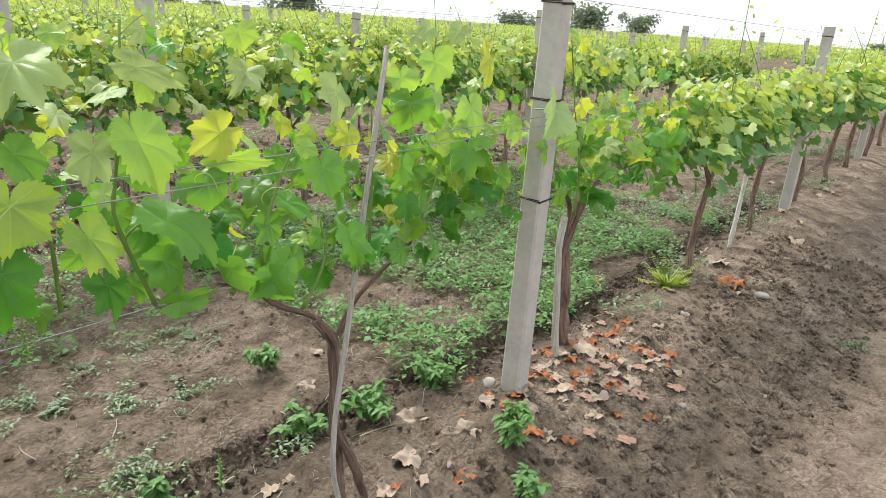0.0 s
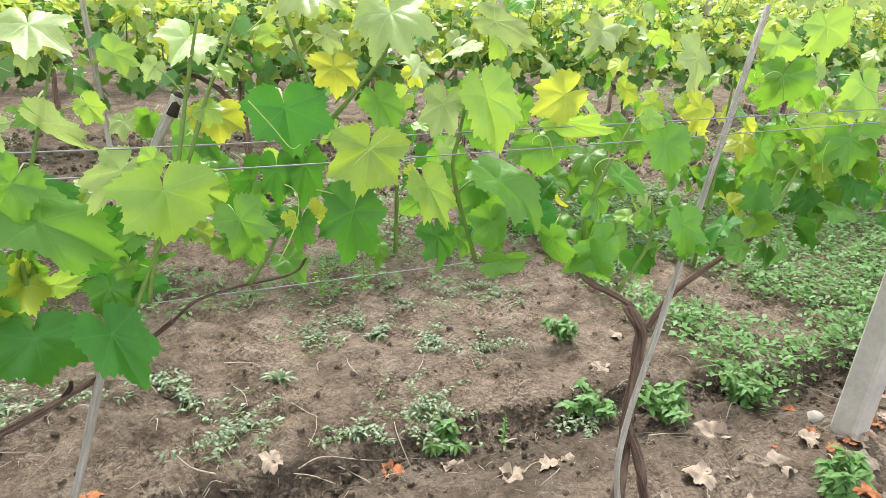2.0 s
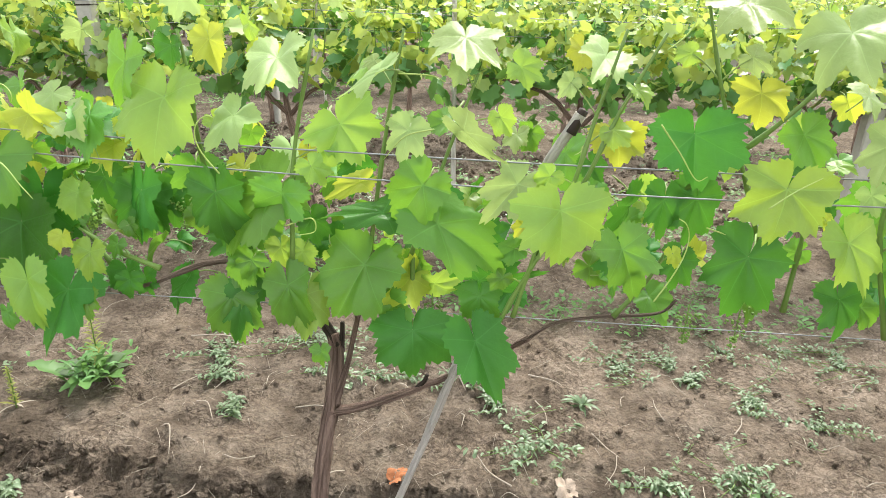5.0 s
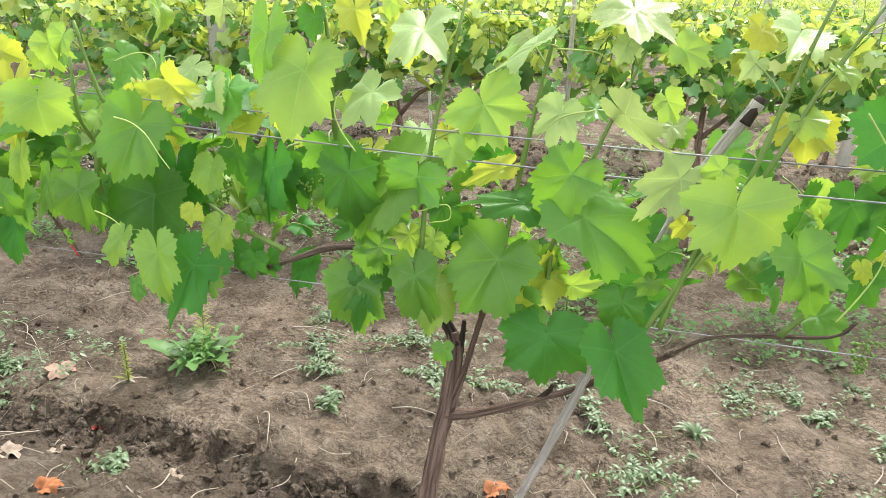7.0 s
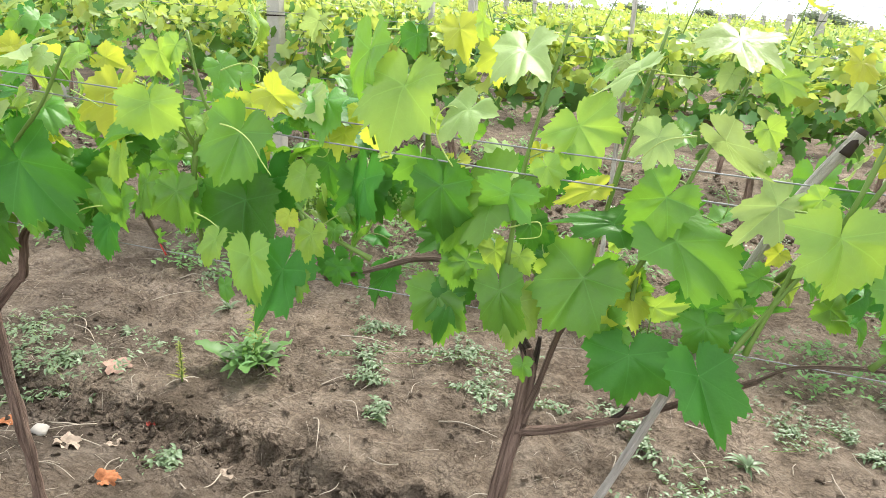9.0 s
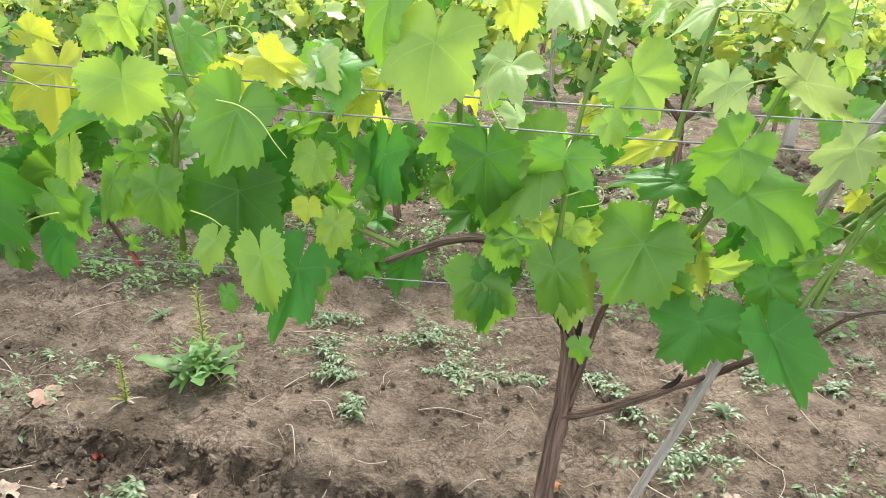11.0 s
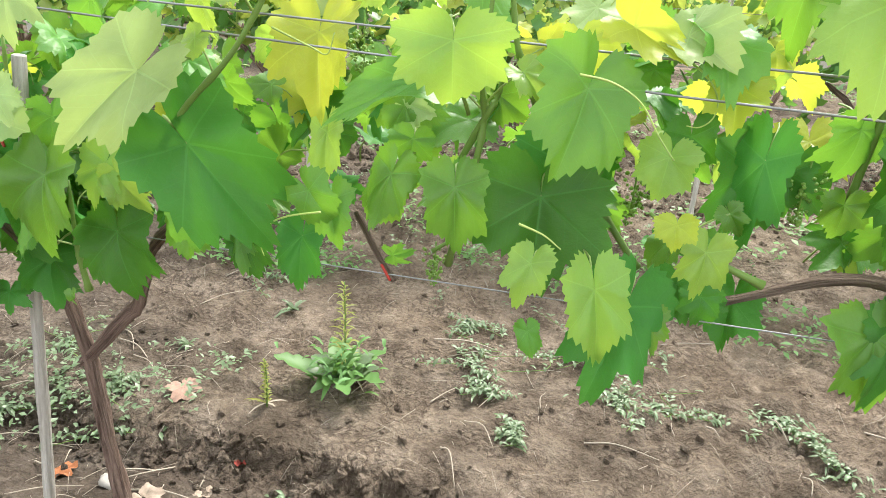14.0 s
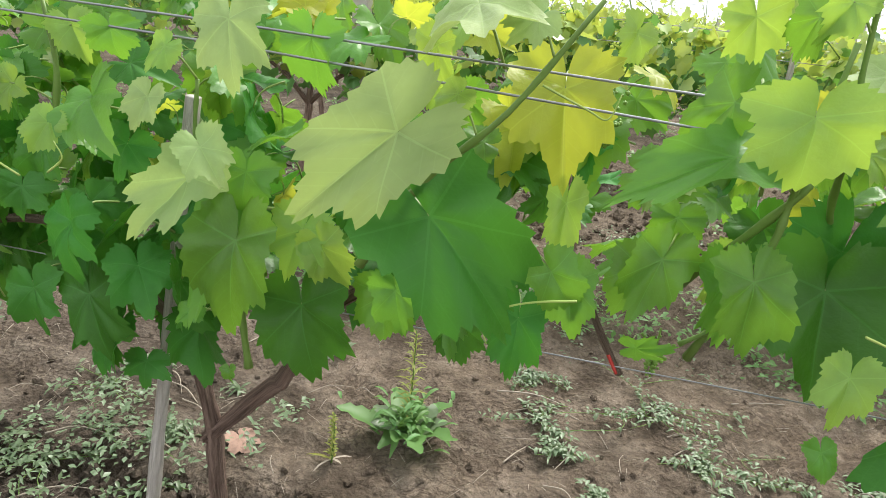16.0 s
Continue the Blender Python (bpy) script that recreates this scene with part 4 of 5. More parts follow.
leaf(B, "mid", (-1.375, -0.02, 1.052), (-1.296, -0.089, 0.992), 0.135, 0)
leaf(B, "mid", (-1.377, 0.0, 0.964), (-1.376, -0.027, 0.902), 0.091, 0)
leaf(B, "dark", (-1.476, 0.03, 0.93), (-1.469, -0.003, 0.865), 0.096, 0)
leaf(B, "dark", (-1.238, 0.04, 0.949), (-1.237, 0.015, 0.894), 0.086, 0)
leaf(B, "mid", (-1.135, 0.0, 0.991), (-1.133, -0.026, 0.93), 0.088, 0)
leaf(B, "mid", (-1.278, 0.0, 1.105), (-1.275, -0.019, 1.049), 0.116, 0)
leaf(B, "lime", (-1.236, 0.0, 1.147), (-1.141, -0.04, 1.139), 0.061, 35)
leaf(B, "pale", (-1.41, -0.02, 1.329), (-1.348, -0.07, 1.303), 0.058, 30)
leaf(B, "pale", (-1.457, -0.01, 1.286), (-1.524, -0.03, 1.268), 0.034, 55)
leaf(B, "lime", (-1.191, 0.0, 1.391), (-1.181, -0.008, 1.354), 0.095, 0)
leaf(B, "pale", (-1.187, -0.01, 1.317), (-1.255, -0.09, 1.294), 0.088, 0)
leaf(B, "mid", (-1.35, 0.0, 0.869), (-1.266, -0.03, 0.878), 0.050, 35)
leaf(B, "mid", (-1.057, 0.02, 0.892), (-1.062, -0.004, 0.835), 0.068, 0)
leaf(B, "mid", (-1.085, 0.0, 1.033), (-1.045, -0.049, 0.997), 0.076, 0)
leaf(B, "mid", (-0.686, 0.0, 1.231), (-0.688, -0.012, 1.152), 0.163, 0)
leaf(B, "mid", (-0.705, 0.0, 1.071), (-0.715, -0.011, 1.002), 0.115, 0)
leaf(B, "mid", (-0.42, 0.0, 1.08), (-0.418, -0.03, 0.993), 0.165, 0)
leaf(B, "dark", (-0.683, 0.0, 0.962), (-0.689, -0.02, 0.899), 0.092, 0)
leaf(B, "mid", (-1.007, -0.03, 1.107), (-0.997, -0.06, 1.038), 0.109, 0)
leaf(B, "pale", (-0.965, -0.02, 1.269), (-1.011, -0.059, 1.211), 0.116, 0)
leaf(B, "gold", (-0.884, 0.02, 1.163), (-0.914, -0.014, 1.113), 0.099, 0)
leaf(B, "mid", (-0.907, -0.02, 0.916), (-0.903, -0.061, 0.838), 0.100, 0)
leaf(B, "gold", (-0.325, 0.03, 1.34), (-0.361, -0.023, 1.267), 0.106, 0)
leaf(B, "lime", (-0.2, 0.0, 1.137), (-0.196, -0.025, 1.068), 0.128, 0)
leaf(B, "lime", (-0.697, 0.03, 1.291), (-0.689, 0.014, 1.229), 0.124, 0)
leaf(B, "lime", (-0.402, 0.02, 1.2), (-0.392, -0.011, 1.118), 0.152, 0)
leaf(B, "lime", (-0.549, 0.04, 1.33), (-0.534, 0.016, 1.253), 0.129, 0)
leaf(B, "dark", (-0.158, -0.03, 0.836), (-0.163, -0.038, 0.807), 0.060, 0)
leaf(B, "lime", (-0.549, 0.02, 1.113), (-0.546, -0.002, 1.052), 0.103, 0)
leaf(C, "mid", (-0.071, -0.05, 1.061), (-0.069, -0.075, 1.0), 0.097, 0)
leaf(C, "pale", (-0.043, -0.06, 1.181), (-0.151, -0.113, 1.116), 0.149, 0)
leaf(C, "mid", (0.13, -0.02, 0.861), (0.124, -0.031, 0.818), 0.074, 0)
leaf(C, "lime", (0.346, 0.05, 1.038), (0.348, 0.01, 0.934), 0.172, 0)
leaf(L, "dark", (-3.107, 0.02, 0.898), (-3.106, -0.01, 0.833), 0.068, 0)
leaf(L, "dark", (-3.198, -0.065, 1.024), (-3.094, -0.079, 0.92), 0.150, 0, shape=4)
leaf(L, "pale", (-3.225, -0.095, 1.102), (-3.308, -0.134, 1.023), 0.110, 0, shape=3)
leaf(L, "pale", (-3.437, -0.065, 1.024), (-3.494, -0.103, 0.959), 0.074, 0)
leaf(L, "pale", (-3.412, -0.085, 1.06), (-3.38, -0.106, 1.033), 0.054, 0)
leaf(L, "mid", (-3.392, -0.065, 0.966), (-3.391, -0.105, 0.875), 0.096, 0)
leaf(L, "lime", (-3.309, -0.04, 0.966), (-3.279, -0.047, 0.922), 0.055, 0)
leaf(L, "dark", (-3.337, -0.02, 0.886), (-3.314, -0.053, 0.806), 0.122, 0, shape=4)
leaf(L, "mid", (-3.232, -0.03, 0.928), (-3.22, -0.049, 0.883), 0.067, 0)
leaf(L, "mid", (-3.183, 0.0, 0.908), (-3.166, -0.025, 0.852), 0.046, 0)
leaf(L, "dark", (-3.597, -0.045, 0.945), (-3.595, -0.073, 0.88), 0.098, 0)
leaf(L, "dark", (-3.541, -0.015, 1.032), (-3.55, -0.034, 0.993), 0.084, 0)
leaf(L, "mid", (-3.567, -0.035, 1.081), (-3.523, -0.095, 1.064), 0.086, 0)
leaf(L, "lime", (-3.59, -0.065, 1.056), (-3.601, -0.083, 1.027), 0.047, 0)
leaf(L, "pale", (-3.47, -0.075, 1.097), (-3.477, -0.094, 1.068), 0.041, 0)
leaf(L, "mid", (-3.397, -0.03, 1.027), (-3.398, -0.045, 0.981), 0.071, 0)
leaf(L, "gold", (-3.099, 0.06, 1.139), (-3.087, 0.003, 1.052), 0.118, 0, shape=3)
leaf(L, "mid", (-2.955, -0.015, 1.153), (-2.994, -0.012, 1.098), 0.063, 0)
leaf(L, "mid", (-2.983, -0.02, 1.005), (-3.004, -0.039, 0.939), 0.067, 0)
leaf(L, "mid", (-3.061, 0.0, 0.958), (-3.052, -0.023, 0.904), 0.060, 0)
leaf(L, "lime", (-3.078, 0.03, 1.03), (-3.077, 0.013, 0.969), 0.043, 0)
leaf(L, "mid", (-2.971, 0.02, 1.036), (-2.973, 0.011, 1.001), 0.058, 0)
leaf(L, "pale", (-3.393, -0.065, 1.173), (-3.377, -0.099, 1.123), 0.073, 0)
leaf(L, "pale", (-3.176, -0.045, 1.205), (-3.151, -0.165, 1.185), 0.107, 0)
leaf(L, "mid", (-3.341, 0.0, 1.16), (-3.343, -0.005, 1.104), 0.083, 0)
leaf(L, "mid", (-3.547, -0.02, 1.148), (-3.543, -0.02, 1.117), 0.073, 0)
leaf(L, "dark", (-3.674, -0.02, 0.965), (-3.673, -0.035, 0.928), 0.078, 0)
leaf(L, "dark", (-3.66, 0.0, 1.008), (-3.658, -0.016, 0.953), 0.081, 0)
leaf(L, "dark", (-3.667, -0.03, 0.845), (-3.649, -0.047, 0.789), 0.087, 0)
leaf(L, "dark", (-3.592, -0.03, 0.852), (-3.566, -0.059, 0.768), 0.085, 0)
leaf(L, "lime", (-2.952, 0.0, 1.222), (-2.939, -0.002, 1.178), 0.061, 0)
leaf(L, "mid", (-2.985, 0.0, 0.899), (-2.955, -0.03, 0.919), 0.027, 30)
leaf(L, "lime", (-3.226, 0.03, 1.167), (-3.229, 0.026, 1.121), 0.045, 0)
leaf(L, "dark", (-3.647, 0.03, 0.862), (-3.625, 0.022, 0.811), 0.091, 0)
leaf(L, "dark", (-3.711, 0.03, 1.08), (-3.714, 0.017, 1.027), 0.082, 0)
leaf(L, "dark", (-3.547, 0.0, 0.756), (-3.543, -0.019, 0.727), 0.071, 0)
leaf(L, "mid", (-3.425, -0.02, 0.783), (-3.421, -0.028, 0.769), 0.027, 0)
leaf(L, "dark", (-3.302, 0.02, 0.983), (-3.301, 0.012, 0.96), 0.035, 0)
leaf(L, "mid", (-3.431, -0.02, 0.982), (-3.444, -0.076, 0.858), 0.089, 0)
leaf(L, "mid", (-3.081, -0.02, 0.973), (-3.049, -0.022, 0.93), 0.063, 0)
leaf(L, "mid", (-3.249, 0.0, 0.907), (-3.246, -0.02, 0.859), 0.088, 0)
leaf(L, "dark", (-3.17, 0.0, 0.891), (-3.156, -0.015, 0.843), 0.064, 0)
leaf(L, "mid", (-2.996, 0.02, 0.98), (-3.013, -0.002, 0.929), 0.064, 0)
leaf(L, "lime", (-3.334, -0.03, 0.977), (-3.347, -0.059, 0.928), 0.083, 0)
leaf(L, "mid", (-3.271, 0.05, 1.036), (-3.286, 0.032, 1.002), 0.056, 0)
for vine, n, x0, x1, z0, z1, y0, y1 in (
    (A, 46, -2.95, -1.55, 0.86, 1.16, 0.07, 0.28), (A, 20, -2.95, -1.5, 1.14, 1.38, 0.05, 0.26),
    (B, 60, -1.5, -0.2, 0.86, 1.2, 0.05, 0.26), (B, 34, -1.55, -0.2, 1.12, 1.42, 0.03, 0.24), (B, 50, -0.65, -0.02, 0.84, 1.24, 0.0, 0.2),
    (C, 75, -0.15, 1.25, 0.76, 1.15, 0.07, 0.28), (C, 30, 0.25, 1.3, 0.78, 1.2, -0.08, 0.05), (C, 36, -0.15, 1.3, 1.1, 1.4, 0.05, 0.25),
    (L, 34, -4.1, -3.25, 0.86, 1.2, 0.06, 0.26), (L, 34, -3.35, -2.7, 0.88, 1.2, 0.07, 0.28), (L, 14, -4.1, -2.9, 1.14, 1.38, 0.05, 0.26), (L, 30, -4.2, -3.6, 0.85, 1.3, -0.03, 0.2)):
    loose_leaves(vine, n, x0, x1, z0, z1, y0, y1)
for vine, n, x0, x1, z0, z1 in ((A, 44, -2.9, -1.7, 0.90, 1.12), (B, 60, -1.5, -0.2, 0.86, 1.14), (L, 36, -3.4, -2.75, 0.90, 1.14), (L, 75, -4.35, -3.3, 0.84, 1.2)):
    loose_leaves(vine, n, x0, x1, z0, z1, 0.08, 0.36, (0.04, 0.08), 0.12)
loose_leaves(B, 20, -1.25, -0.55, 0.82, 0.93, -0.07, 0.08, (0.045, 0.08), -0.2)
loose_leaves(C, 75, 0.08, 1.25, 0.72, 1.12, -0.10, 0.14, (0.045, 0.085), -0.15)
loose_leaves(C, 30, 0.10, 1.2, 1.05, 1.36, -0.08, 0.1, (0.04, 0.08))
loose_leaves(L, 42, -4.15, -3.45, 0.78, 0.96, -0.02, 0.16, (0.05, 0.09), 0.3)
loose_leaves(A, 6, -2.5, -2.15, 0.88, 0.95, -0.03, 0.08, (0.045, 0.07), -0.2)
loose_leaves(L, 48, -4.15, -3.5, 0.85, 1.28, 0.0, 0.22, inner_shade=0.5)
# deep filler leaves, dense and dark to stand in for inner shade
loose_leaves(L, 90, -4.3, -3.45, 0.80, 1.25, 0.10, 0.42, (0.04, 0.085), 0.7)
# tendrils that curl free of the canopy
for vine, x0, x1, n in ((A, -2.9, -1.6, 7), (B, -1.5, -0.2, 8), (C, 0.1, 1.2, 6), (L, -3.9, -2.9, 5)):
    for _ in range(n):
        p = Vector((rng.uniform(x0, x1), rng.uniform(-0.08, 0.06), rng.uniform(0.92, 1.32)))
        a, turn, step, line = rng.uniform(-0.6, 3.7), rng.choice((-1, 1)) * rng.uniform(0.25, 0.5), rng.uniform(0.018, 0.032), []
        for k in range(8):
            line.append(tuple(p))
            p = p + Vector((math.cos(a), 0.25 * math.sin(a * 2), math.sin(a))) * step
            a += turn * (0.3 + 0.28 * k)
            step *= 0.86
        tendril(vine, line)
for vine, x, y, z, s in ((A, -2.13, 0.03, 0.86, 0.06), (A, -2.20, 0.05, 0.90, 0.06), (A, -2.55, 0.05, 1.02, 0.06), (A, -1.62, 0.04, 0.87, 0.07), (A, -1.70, 0.05, 0.86, 0.06),
                         (L, -2.72, 0.06, 1.0, 0.07), (L, -3.05, 0.08, 1.12, 0.06), (L, -2.95, 0.08, 0.86, 0.05), (B, -1.20, 0.05, 0.86, 0.06)):
    flower_cluster(vine, x, y, z, s)


# ---- vines seen from farther away: trunk, limbs, shoots and a body of leaves ----
def small_leaf(bm, base, way, face, size, mat_index, r):
    """A lobed leaf of few faces, folded along its middle."""
    along = way.normalized()
    normal = (face - along * face.dot(along)).normalized()
    across = along.cross(normal)
    lift = r.uniform(0.05, 0.2)
    shape = ((0, 0, 0), (0.40, -0.22, lift), (0.62, 0.22, lift), (0.44, 0.42, lift * 0.5), (0.48, 0.72, 0), (0.16, 0.78, 0), (0, 1.05, -0.15))
    right = [bm.verts.new(base + (across * px + along * py + normal * pz) * size) for px, py, pz in shape]
    left = [bm.verts.new(base + (across * -px + along * py + normal * pz) * size) for px, py, pz in shape[1:-1]]
    mid = [right[0], right[-1]]
    for side in (right[:-1] + [mid[1]], [mid[0]] + left + [mid[1]]):
        try:
            f = bm.faces.new(side if side[1] is right[1] else side[::-1])
            f.material_index = mat_index
        except ValueError:
            pass


def canopy(bm, r, count, x0, x1, y0, y1, z0, z1, size, young=0.42):
    for _ in range(count):
        x, y = r.uniform(x0, x1), r.gauss((y0 + y1) / 2, (y1 - y0) / 4)
        top = z1 + 0.14 * noise.noise(Vector((x * 1.7, y0 * 3.1, 2.0)))
        z = z0 + (top - z0) * r.random() ** 0.85
        high = (z - z0) / (z1 - z0) + r.uniform(-0.25, 0.25)
        way = Vector((r.uniform(-1, 1), r.uniform(-1, 0.6), r.uniform(-1, 0.1)))
        face = Vector((r.uniform(-0.6, 0.6), r.uniform(-1, 0.6), r.uniform(0.2, 1)))
        small_leaf(bm, Vector((x, y, z)), way, face, r.uniform(*size), 1 if high > young else 0, r)


def row_vine(seed, count, label):
    r = random.Random(seed)
    v = thing("grapevine", 0, 0, 0, label, "grapevine", "vine rows behind")
    lean = r.uniform(-0.12, 0.12)
    bm = tube(bmesh.new(), [(0, 0, 0), (lean * 0.3, 0.02, 0.3), (lean, 0, 0.6), (lean * 1.2, 0, 0.78)], 0.023, 0.014, 8, 4, 0.5, 0.05, (0, 0, 0), 0, seed)
    part("trunk", bm, BARK, v)
    for s in (-1, 1):
        bm = tube(bmesh.new(), [(lean, 0, 0.62), (lean + s * 0.2, 0.01, 0.8), (s * 0.62, 0, 0.88)], 0.014, 0.006, 6, 3, 0.4, 0, (0, 0, 0), 0, seed + s)
        part("limb", bm, BARK, v)
    leaves = bmesh.new()
    for k in range(10):
        x = -0.64 + 1.28 * (k + r.random()) / 10
        top = r.uniform(1.08, 1.30) if k % 4 else r.uniform(1.35, 1.66)
        line = [(x, 0, 0.84), (x + r.uniform(-0.07, 0.07), r.uniform(-0.10, 0.10), 1.1), (x + r.uniform(-0.16, 0.16), r.uniform(-0.14, 0.14), top)]
        part("shoot", tube(bmesh.new(), line, 0.005, 0.002, 5, 2), STEM, v)
        # leaves stand off along the shoot, large and dark below, small and pale at its tip
        stops = curve_points(line, 8)
        for _ in range(count // 10):
            h = min(len(stops) - 1, int(r.random() ** 1.25 * len(stops)))
            high = (stops[h].z - 0.80) / 0.42 + r.uniform(-0.6, 0.6)
            tip = max(0.0, min(1.0, (stops[h].z - 1.12) / 0.2))
            if r.random() < 0.62 * tip:
                continue
            a = r.uniform(0, 6.3)
            off = Vector((math.cos(a), 1.3 * math.sin(a), r.uniform(-0.5, 0.5))) * r.uniform(0.02, 0.15) * (1.15 - 0.5 * h / len(stops))
            way = Vector((math.cos(a) + r.uniform(-0.6, 0.6), math.sin(a) + r.uniform(-0.8, 0.3), r.uniform(-1, 0.15)))
            face = Vector((r.uniform(-0.6, 0.6), r.uniform(-1, 0.6), r.uniform(0.2, 1)))
            small_leaf(leaves, stops[h] + off, way, face, r.uniform(0.042, 0.092) * (1.1 - 0.4 * h / len(stops)) * (1 - 0.5 * tip), 1 if high > 0.36 else 0, r)
    canopy(leaves, r, count // 5, -0.70, 0.70, -0.25, 0.25, 0.64, 1.0, (0.04, 0.085), 0.7)
    bm = leaves
    part("foliage", bm, [FOLIAGE["low"], FOLIAGE["high"]], v)["kind"] = "stuff"
    return v


MODELS = [row_vine(300 + i, 560, t) for i, t in enumerate(("grapevine with dense green foliage over a bare trunk", "grapevine with pale young shoots above dark leaves", "grapevine with spreading limbs and mixed green leaves"))]
PLACES = [(1.96, 0.05), (3.35, 0.04), (4.7, 0.0), (6.0, 0.0), (7.3, 0.0), (8.6, 0.0), (10.0, 0.0), (11.3, 0.0), (12.7, 0.0), (14.1, 0.0), (15.5, 0.0), (16.9, 0.0), (18.3, 0.0), (-4.8, 0.03), (-6.1, 0.03), (-7.4, 0.0)]
for row in range(1, 7):
    x = -7.5 - 1.6 * row + rng.random()
    while x < 7 + 3.5 * row:
        PLACES.append((x, ROW * row))
        x += 1.33 + rng.uniform(-0.12, 0.12)
for n, (x, y) in enumerate(PLACES):
    y += rng.uniform(-0.05, 0.05)
    spot = pose(x, y, ground_height(x, y) - 0.015, 0, 0, rng.choice((0, 180)) + rng.uniform(-4, 4))
    if n < 3:
        MODELS[n].matrix_basis = spot
    else:
        grown = copy_thing(MODELS[n % 3], spot)
        if abs(y) < 0.2:
            grown.scale = (1.05, 1.35, 1.07)

# ---- the far rows, up to the trees ----
def far_row(seed, length):
    r = random.Random(seed)
    bm = bmesh.new()
    canopy(bm, r, int(length * 110), -length / 2, length / 2, -0.25, 0.25, 0.7, 1.22, (0.06, 0.12), 0.2)
    canopy(bm, r, int(length * 5), -length / 2, length / 2, -0.2, 0.2, 1.15, 1.48, (0.04, 0.08))
    return bm


far = part("far_vine_row", far_row(900, 34), [FOLIAGE["low"], FOLIAGE["high"]])
tagged(far, "long hazy row of green grapevines in the distance", "vine row", "far vine rows", "stuff")
far.matrix_basis = pose(-2, ROW * 7, 0)
for row in range(40):
    y = ROW * row
    for k in range(-2 - row // 12, 4 + row // 8):
        x = -2 + 34 * k + 3 * ((row * 7) % 5)
        if row == 7 and k == 0:
            continue
        if row < 7 and x - 17 < 7 + 3.5 * row + (14 if row == 0 else 0):
            continue
        copy_thing(far, pose(x, y, 0, 0, 0, 180 * (row % 2)))


# ---- distant trees on the skyline ----
def far_tree(x, y, height, spread_, seed):
    r = random.Random(seed)
    t = thing("tree", x, y, 0, "dark green broadleaf tree on the far skyline", "tree", "skyline trees")
    bm = bmesh.new()
    tube(bm, [(0, 0, -0.5), (0.1, 0, height * 0.3), (0, 0.1, height * 0.7)], height * 0.03, height * 0.012, 7, 3, 0.3)
    for k in range(5):
        a = r.uniform(0, 6.3)
        tube(bm, [(0, 0, height * r.uniform(0.2, 0.5)), (math.cos(a) * spread_ * 0.3, math.sin(a) * spread_ * 0.3, height * 0.6), (math.cos(a) * spread_ * 0.45, math.sin(a) * spread_ * 0.45, height * 0.8)], height * 0.014, height * 0.004, 5, 2)
    part("trunk", bm, BARK, t)
    bm = bmesh.new()
    clumps = [(r.gauss(0, spread_ * 0.23), r.gauss(0, spread_ * 0.23), height * r.uniform(0.0, 0.75), r.uniform(0.2, 0.32) * spread_) for _ in range(26)]
    for cx, cy, cz, cr in clumps:
        for _ in range(70):
            d = Vector((r.gauss(0, 1), r.gauss(0, 1), r.gauss(0, 0.8)))
            p = Vector((cx, cy, cz)) + d * cr * 0.5
            small_leaf(bm, p, Vector((r.uniform(-1, 1), r.uniform(-1, 1), r.uniform(-1, 1))), Vector((r.uniform(-1, 1), r.uniform(-1, 1), 1)), spread_ * r.uniform(0.04, 0.085), 0, r)
    part("crown", bm, TREE, t)["kind"] = "stuff"
    return t


TREES = [far_tree(150, 79, 8, 9, 1), far_tree(150, 66, 6.5, 6, 2), far_tree(120, 152, 10, 11, 3)]
for n in range(34):
    a = radians(rng.uniform(-28, 96))
    d = rng.uniform(190, 330)
    s = rng.uniform(0.5, 1.0)
    far_copy = copy_thing(TREES[n % 3], pose(-2 + d * math.sin(a), d * math.cos(a), 0, 0, 0, rng.uniform(0, 360)))
    far_copy.scale = (s, s, s * rng.uniform(0.4, 0.75))


